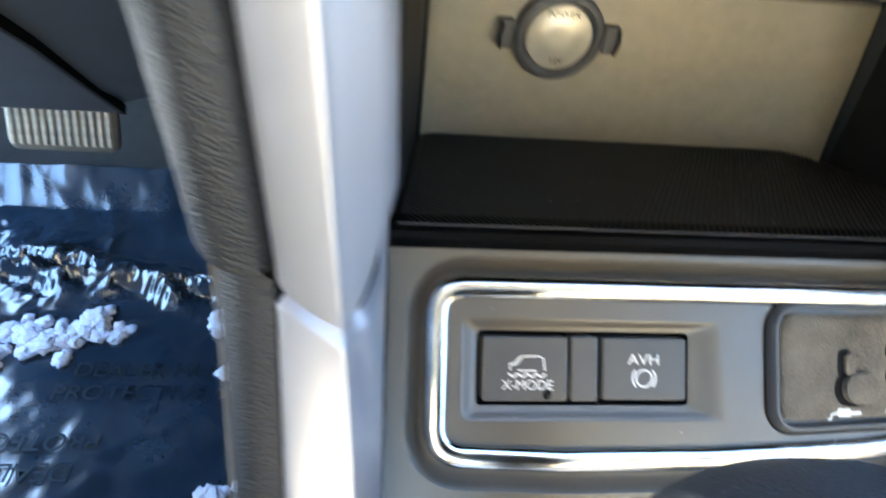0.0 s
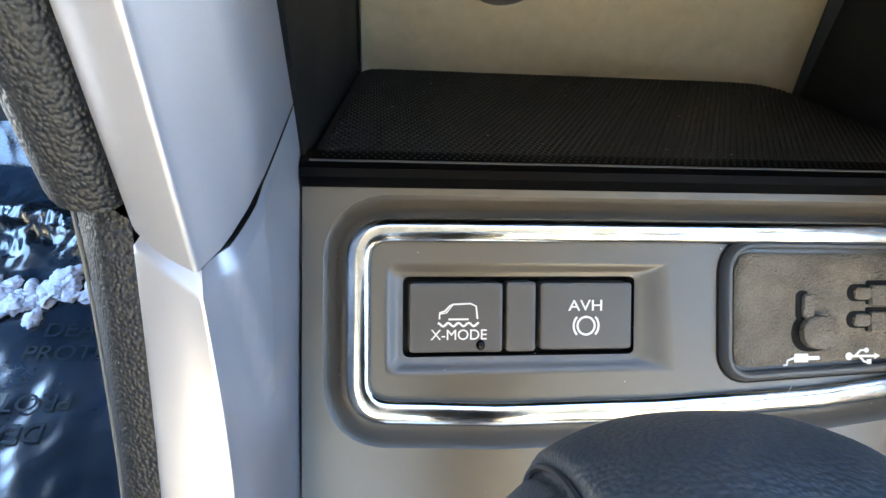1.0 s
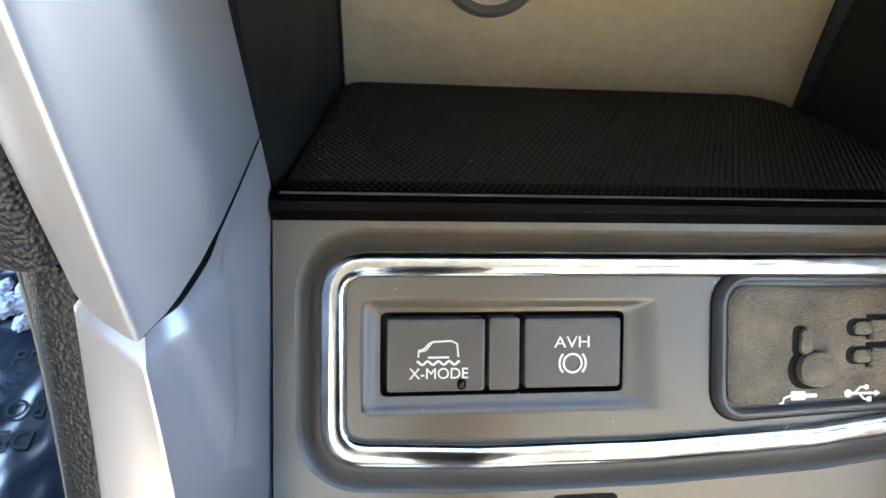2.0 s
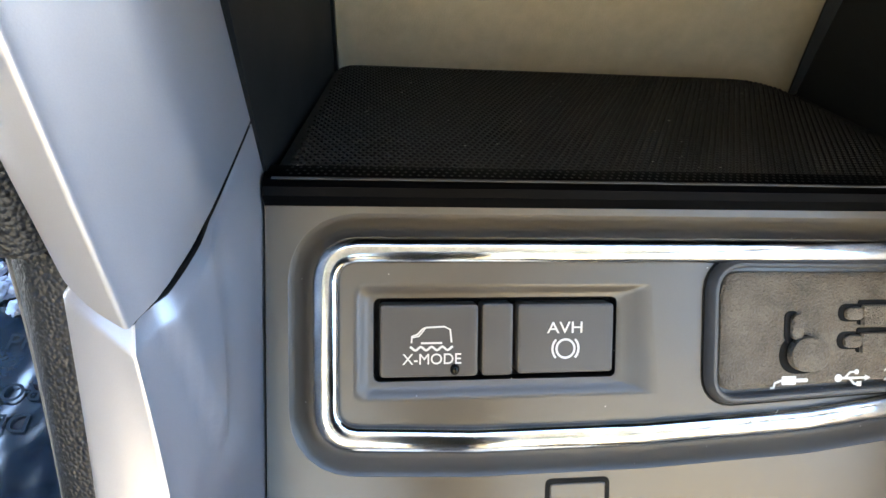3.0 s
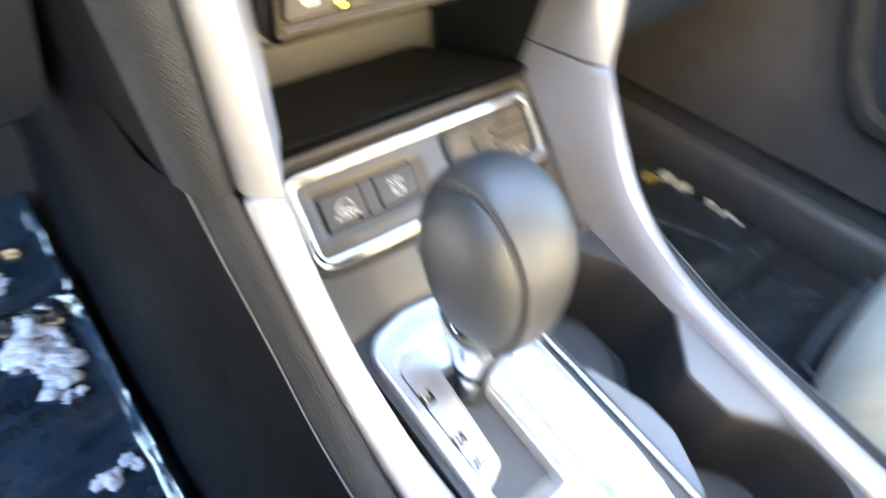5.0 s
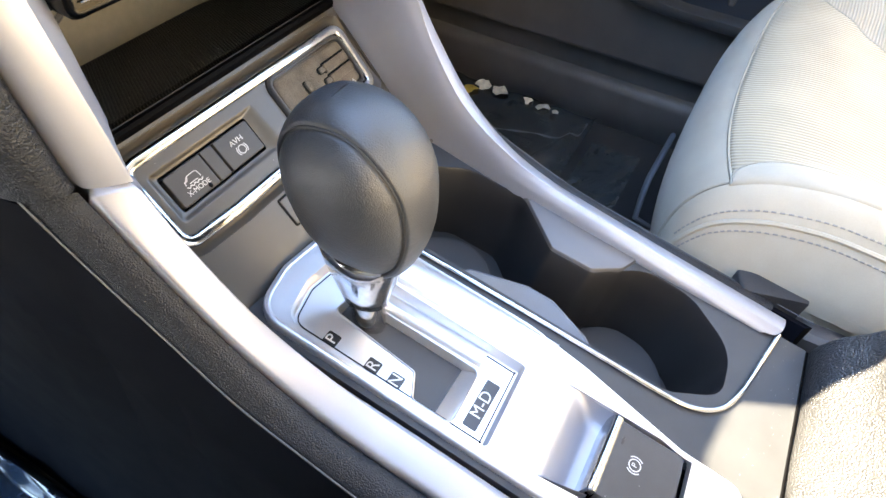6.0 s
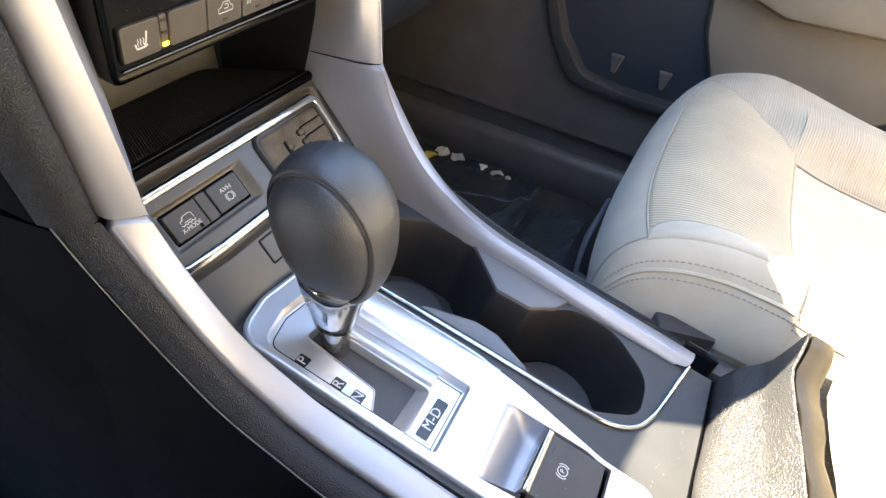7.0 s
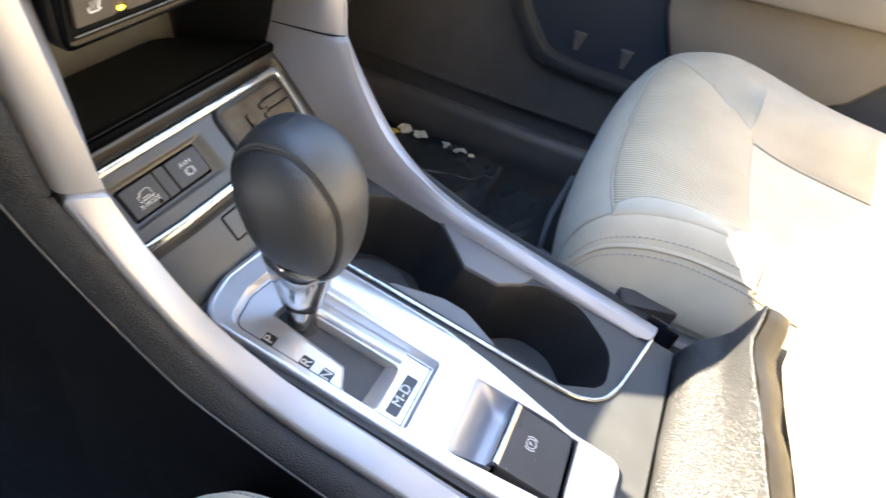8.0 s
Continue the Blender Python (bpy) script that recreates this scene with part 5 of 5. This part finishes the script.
        part(nm, loft(rings), mt, st, "", 70)
    part("headrest", rim(box2(xc - 0.13, xc + 0.13, 0.97, 1.13, 0.05), [(-0.02, yb - 0.26), (0, yb - 0.24), (0, yb - 0.18), (-0.02, yb - 0.155)], Matrix(((1, 0, 0, 0), (0, 0, 1, 0), (0, 1, 0, 0), (0, 0, 0, 1))), (True, True)), FABRIC, st)
    part("slide_bar", tube([Vector((xc + dx, y0 + dy, z)) for dx, dy, z in ((0.055, 0.017, 0.243), (-0.040, 0.019, 0.2445), (-0.058, 0.018, 0.230), (-0.066, 0.016, 0.206), (-0.062, -0.004, 0.196), (-0.060, -0.080, 0.190))], 0.0035, 8), DIVIDER, st, "thin grey seat slide bar")
    part("base", block(xc - 0.19, xc + 0.19, y0 - 0.46, y0 - 0.06, 0.03, 0.24, 0.02), DOOR_DARK, st, "dark seat base")
    part("side_shield", block(xc - 0.245, xc - 0.225, y0 - 0.48, y0 - 0.03, 0.20, 0.315, 0.008), DOOR_DARK, st)
    return st


make_seat(0.385, -0.232, "light grey fabric passenger seat with a ribbed insert, partly in sun")
make_seat(-0.382, -0.100, "light grey fabric driver seat beside the console")
bk = thing("belt_buckle", (0.150, -0.32, 0.25), "dark seat belt buckle beside the seat", "buckle")
BM_ = axes((0.148, -0.334, 0.331), (0.35, -0.9, -0.1), (0.0, 0.0, 1.0))
part("housing", rim(box2(-0.026, 0.026, -0.011, 0.011, 0.003), [(-0.001, -0.010), (0, -0.008), (0, 0.008), (-0.001, 0.010)], BM_, (True, True)), BELT, bk)
part("stalk", tube([Vector((0.150, -0.32, 0.312)), Vector((0.152, -0.34, 0.20)), Vector((0.152, -0.35, 0.04))], 0.008, 8), BELT, bk)

# ---- passenger door ----
dr = thing("passenger_door", (0.71, -0.2, 0.2), "closed passenger door with beige upper trim and a dark pocket", "car door")
DMX = Matrix(((0, 0, -1, 0.735), (1, 0, 0, 0), (0, 1, 0, 0), (0, 0, 0, 1)))
lower = corner_path([(-1.10, 0.16), (0.36, 0.16), (0.36, 0.62), (-1.10, 0.62)], 0.02)
part("door_panel", slab(lower, 0.0, 0.018, DMX, 0.006), DOOR_DARK, dr)
upper = corner_path([(-1.08, 0.50), (-0.565, 0.405), (-0.528, 0.352), (-0.44, 0.30), (-0.31, 0.30), (-0.275, 0.325), (-0.240, 0.40), (-0.190, 0.66), (-1.08, 0.70)], [0.02, 0.02, 0.03, 0.03, 0.03, 0.03, 0.06, 0.03, 0.02], 5)
part("upper_trim", rim(upper, [(0, 0.014), (0, 0.030), (-0.006, 0.038), (-0.03, 0.042)], DMX, (False, True)), DOOR_LIGHT, dr, "beige fabric trim")
part("armrest", rim(corner_path([(-1.05, 0.490), (-0.33, 0.456), (-0.25, 0.480), (-0.21, 0.56), (-1.05, 0.57)], 0.02), [(0, 0.03), (0, 0.075), (-0.006, 0.085), (-0.014, 0.088)], DMX, (False, True)), DOOR_LIGHT, dr)
# dark slab on the panel stands in for the shade inside the pocket
part("pocket_shade", slab(corner_path([(-0.95, 0.270), (-0.15, 0.272), (-0.075, 0.282), (-0.030, 0.340), (0.004, 0.42), (0.030, 0.54), (-0.95, 0.54)], 0.02, 4), 0.010, 0.0205, DMX, 0.001), DASH, dr, "dark slab painted as the shaded inside of the door pocket")
pocket = corner_path([(-0.95, 0.258), (-0.15, 0.262), (-0.062, 0.270), (-0.018, 0.335), (0.016, 0.42), (0.04, 0.54), (0.020, 0.54), (-0.006, 0.42), (-0.040, 0.342), (-0.085, 0.288), (-0.15, 0.280), (-0.95, 0.276)],
                     [0.005, 0.03, 0.03, 0.05, 0.05, 0.008, 0.008, 0.05, 0.05, 0.03, 0.03, 0.005], 4)
part("pocket_edge", rim(pocket, [(0, 0.014), (0.001, 0.040), (-0.002, 0.046), (-0.006, 0.047)], DMX, (False, True)), DECK, dr, "curved dark pocket edge")
for y, z in ((-0.128, 0.315), (-0.208, 0.310)):
    part("clip", rim(corner_path([(y - 0.004, z - 0.016), (y + 0.004, z - 0.016), (y + 0.011, z + 0.014), (y - 0.011, z + 0.014)], 0.002, 3), [(0, 0.016), (0, 0.0245), (-0.002, 0.0265)], DMX, (False, True)), PEDAL, dr, "small grey clip")

# ---- driver footwell ----
br = thing("brake_pedal", (-0.42, 0.45, 0.26), "wide brake pedal with pale dusty rubber ribs", "pedal", "pedals")
BR_M = axes((-0.420, 0.440, 0.268), (1, 0, 0), (0, 0.36, 0.93))
part("pad", rim(box2(-0.052, 0.052, -0.026, 0.026, 0.010), [(-0.002, -0.010), (0, -0.006), (0, 0.0), (-0.003, 0.003), (-0.006, 0.0035)], BR_M, (True, True)), PEDAL, br)
for k in range(13):
    u = -0.045 + 0.0075 * k
    part("rib", slab(box2(u - 0.0022, u + 0.0022, -0.020, 0.018, 0.001, 3), 0.002, 0.0065, BR_M, 0.001), PEDAL_RIB, br)
part("upper_rib", slab(box2(-0.046, 0.046, 0.0195, 0.0230, 0.001, 3), 0.002, 0.006, BR_M, 0.001), PEDAL_RIB, br)
part("arm", tube([Vector((-0.42, 0.452, 0.27)), Vector((-0.42, 0.50, 0.36)), Vector((-0.42, 0.58, 0.55))], 0.011, 8), GAP, br)
ac = thing("accelerator_pedal", (-0.25, 0.45, 0.2), "tall narrow accelerator pedal, dusty and worn", "pedal", "pedals")
AC_M = axes((-0.2500, 0.455, 0.245), (1, 0.02, 0.03), (0, 0.42, 0.90))
part("pad", rim(corner_path([(-0.019, -0.050), (0.019, -0.050), (0.0262, 0.092), (-0.0262, 0.092)], 0.009, 5), [(-0.002, -0.012), (0, -0.008), (0, 0.0), (-0.003, 0.003), (-0.007, 0.0035)], AC_M, (True, True)), PEDAL, ac)
for k in range(4):
    u = -0.0138 + 0.0092 * k
    part("rib", slab(box2(u - 0.0024, u + 0.0024, -0.038, 0.084, 0.001, 3), 0.002, 0.0058, AC_M, 0.001), PEDAL_RIB, ac)

FILM_Z = 0.034


def film_height(x, y):
    n3 = lambda a, b, c: noise.noise(Vector((a, b, c)))
    line = 0.455 + 0.020 * math.sin(x * 11 + 1.4) + 0.012 * n3(x * 14, 2, 1)
    wide = 0.028 + 0.018 * n3(x * 9, 7, 3)
    band = math.exp(-((y - line) / wide) ** 2)
    # folds run slantwise over the band, sharp on top
    crumple = band * (0.008 + 0.019 * (1 - abs(n3(x * 19 + y * 30, y * 15 - x * 7, 3)) * 2.2) + 0.010 * (0.5 - abs(n3(x * 80 - y * 30, y * 60, 9))))
    toe_w = min(1, max(0, (y - 0.47) * 9))
    creases = toe_w * (0.013 * (0.5 - abs(n3(x * 14 + y * 10, y * 9 - x * 6, 0.3))) + 0.0034 * (0.5 - abs(n3(x * 34 + y * 20, y * 18, 4))))
    fade = 1 - min(1.0, max(0.0, (y - 0.525) / 0.05))
    creases *= 0.60 + 0.40 * fade
    left_w = fade * min(1, max(0, (-0.40 - x) * 10)) * min(1, max(0, (y - 0.40) * 12))
    creases += left_w * 0.016 * (0.5 - abs(n3(x * 30 - y * 16, y * 16 + x * 8, 6)))
    arc = math.exp(-((math.hypot(x + 0.245, y - 0.505) - 0.055) / 0.006) ** 2) * (1 if y > 0.51 and x < -0.235 else 0)
    fine = 0.0014 * n3(x * 45, y * 38, 5) + 0.0018 * n3(x * 12, y * 12, 8)
    toe = 0.25 * min(0.08, max(0.0, y - 0.50)) + 0.917 * min(0.12, max(0.0, y - 0.58)) + 1.67 * max(0.0, y - 0.70)
    rim_up = 0.022 * math.exp(-((x + 0.200) / 0.007) ** 2) * (0.7 + 0.8 * n3(y * 22, 4, 2))
    return FILM_Z + 0.006 + max(0, crumple) + creases + fine + toe + max(0, rim_up) + 0.012 * arc


def film_sheet(x0, x1, y0, y1, nx, ny, height):
    bm = bmesh.new()
    rows = [[bm.verts.new((x0 + (x1 - x0) * i / nx, y0 + (y1 - y0) * j / ny, height(x0 + (x1 - x0) * i / nx, y0 + (y1 - y0) * j / ny))) for i in range(nx + 1)] for j in range(ny + 1)]
    for a, b in zip(rows, rows[1:]):
        for i in range(nx):
            bm.faces.new((a[i], a[i + 1], b[i + 1], b[i]))
    ret = bmesh.ops.extrude_face_region(bm, geom=bm.faces[:])
    for v in ret["geom"]:
        if isinstance(v, bmesh.types.BMVert):
            v.co.z -= 0.0006
    bmesh.ops.recalc_face_normals(bm, faces=bm.faces)
    return bm


film = thing("protective_film", (-0.40, 0.3, FILM_Z), "crumpled dark blue protective film over the driver floor", "floor film")
part("sheet", film_sheet(-0.64, -0.193, -0.10, 0.622, 190, 300, film_height), FILM, film, "", 60)
FM = Matrix.Translation((0, 0, FILM_Z + 0.0085))
for txt, x, y, turn in (("DEALER MUST", -0.340, 0.318, 0), ("PROTECTIVE CO", -0.335, 0.288, 0), ("PROTECTIVE", -0.445, 0.232, math.pi), ("DEALER", -0.430, 0.200, math.pi)):
    part("lettering", words(txt, 0.027, FM, 0, x, y, turn), PRINT, film)


def snow_clump(x, y, r, seed, base):
    """A heap of frozen crumbs pressed together."""
    rnd = random.Random(seed)
    bms = []
    for k in range(max(6, int(r * 700))):
        a, d = rnd.uniform(0, 6.28), r * rnd.random() ** 0.6
        lump = k % 3 == 0
        s = rnd.uniform(0.40, 0.62) * r * (1 - 0.5 * d / r) + 0.002 if lump else rnd.uniform(0.10, 0.28) * r + 0.001
        bm = bmesh.new()
        bmesh.ops.create_icosphere(bm, subdivisions=4 if lump else 2, radius=s)
        px, py = x + d * math.cos(a), y + d * math.sin(a)
        for v in bm.verts:
            q = v.co / s * 1.4 + Vector((seed, k, 0))
            v.co *= 1 + 0.42 * noise.noise(q) + 0.24 * noise.noise(q * 2.4) + 0.16 * noise.noise(q * 5) + 0.08 * noise.noise(q * 11)
            v.co.z *= 0.42 if lump else 0.7
        bmesh.ops.translate(bm, verts=bm.verts, vec=(px, py, base(px, py) + s * 0.3))
        bms.append(bm)
    return join(*bms)


HEAPS = ((-0.262, 0.390, 0.032), (-0.248, 0.360, 0.026), (-0.255, 0.330, 0.022), (-0.262, 0.385, 0.020), (-0.300, 0.560, 0.022), (-0.272, 0.520, 0.016), (-0.247, 0.176, 0.016), (-0.425, 0.385, 0.026), (-0.470, 0.360, 0.030), (-0.500, 0.375, 0.022),
         (-0.520, 0.330, 0.020), (-0.395, 0.372, 0.014), (-0.445, 0.335, 0.012), (-0.225, 0.180, 0.012), (-0.247, 0.300, 0.010))
solid("snow_crumbs", join(*[snow_clump(x, y, r, n_ + 3, film_height) for n_, (x, y, r) in enumerate(HEAPS)]), SNOW, "frozen white crumbs of snow scattered on the blue film", "snow", kind="stuff", sharp=60)

# ---- passenger footwell ----
def mat_height(x, y):
    rear = -0.05 - 0.35 * (x - 0.64)
    fold = math.exp(-((y - rear) / 0.008) ** 2)
    return FILM_Z + 0.004 + 0.004 * noise.noise(Vector((x * 25, y * 25, 2))) + 0.010 * max(0, noise.noise(Vector((x * 9 + y * 14, y * 10, 7)))) + fold * (0.012 + 0.006 * noise.noise(Vector((x * 40, y * 20, 5))))


pf = thing("floor_film", (0.45, 0.15, FILM_Z), "thin crumpled dark film on the passenger floor", "floor film")
part("sheet", film_sheet(0.20, 0.716, -0.07, 0.45, 94, 110, mat_height), FILM_GREY, pf, "", 60)
part("loose_strip", film_sheet(0.40, 0.655, -0.17, -0.085, 50, 20, lambda x, y: FILM_Z + 0.002 + 0.008 * abs(noise.noise(Vector((x * 22 + y * 30, y * 24, 4))))), FILM_GREY, pf, "crumpled loose strip of film", 60)
fold = [Vector((x, y, mat_height(x, y) + 0.0012)) for x, y in [curve_at([Vector((0.560, 0.150, 0)), Vector((0.592, 0.0815, 0)), Vector((0.619, 0.010, 0)), Vector((0.641, -0.056, 0)), Vector((0.688, -0.062, 0))], k / 40).xy for k in range(41)]]
part("crease", tube(fold, [0.0004 + 0.0014 * abs(math.sin(k * 0.45 + 0.6)) for k in range(41)], 7, flat=0.5), DIVIDER, pf, "pale raised fold in the film")
for n_, (x, y, r, mt) in enumerate(((0.676, 0.166, 0.015, LEAF_Y), (0.704, 0.152, 0.015, LEAF_W), (0.702, 0.116, 0.017, LEAF_W), (0.699, 0.058, 0.009, LEAF_W), (0.695, 0.026, 0.013, LEAF_W), (0.690, 0.000, 0.007, LEAF_W))):
    rnd = random.Random(n_)
    pts = [Vector((x + r * rnd.uniform(0.5, 1.2) * math.cos(a), y + r * rnd.uniform(0.5, 1.2) * math.sin(a))) for a in [k * 0.628 for k in range(10)]]
    bm = rim(pts, [(0, 0.0), (0, 0.0012), (-0.002, 0.0016)], Matrix.Translation((0, 0, mat_height(x, y) + 0.004)), (True, True))
    for v in bm.verts:
        v.co.z += 0.008 * noise.noise(v.co * 60)
    solid("leaf_scrap", bm, mt, "dry yellow leaf on the floor film" if mt is LEAF_Y else "pale scrap of litter on the floor film", "litter", "scraps on the floor")

# ---- dust and lint ----
def specks(m, u0, u1, v0, v1, h, count, seed, size=0.0003):
    rnd = random.Random(seed)
    out = []
    for _ in range(count):
        u, v, s, t = rnd.uniform(u0, u1), rnd.uniform(v0, v1), size * rnd.uniform(0.4, 1.3), rnd.uniform(0, 3)
        ln = s * rnd.uniform(1.0, 2.6)
        poly = [Vector((u + ln * math.cos(t + a) * (1 if k % 2 else 0.5), v + s * math.sin(t + a))) for k, a in enumerate((0.0, 1.3, 2.4, 3.4, 4.6, 5.5))]
        out.append(rim(poly, [(0, h), (0, h + s * 0.4)], m, (True, True)))
    return join(*out)


MAT_M = axes((0, FL[0], FL[1] + 0.0006), (1, 0, 0), MV)
solid("dust_specks", join(specks(PANEL_M, -0.10, 0.10, -0.085, 0.026, 0.0, 24, 1, 0.00013), specks(MAT_M, -0.098, 0.098, 0.004, 0.10, 0.0, 60, 2, 0.0002), specks(PLATE_M, -0.018, 0.100, pv(-0.365), pv(-0.338), -0.0035, 40, 3, 0.00014),
                          specks(PLATE_M, -0.09, -0.02, pv(-0.34), pv(-0.22), 0.0018, 12, 4, 0.0002), specks(HVAC_M, -0.10, 0.10, 0.019, 0.028, 0.0, 60, 5, 0.0001)), DUST, "fine pale dust specks on the panels", "dust", kind="stuff")
fibre = [PANEL_M @ Vector((0.030 + 0.0016 * k, -0.0355 + 0.0016 * math.sin(k * 1.1) + 0.0007 * k, 0.0012)) for k in range(7)]
solid("lint_fibre", tube([curve_at(fibre, k / 30) for k in range(31)], 0.00008, 5), DUST, "tiny pale lint fibre caught on the chrome frame", "lint")
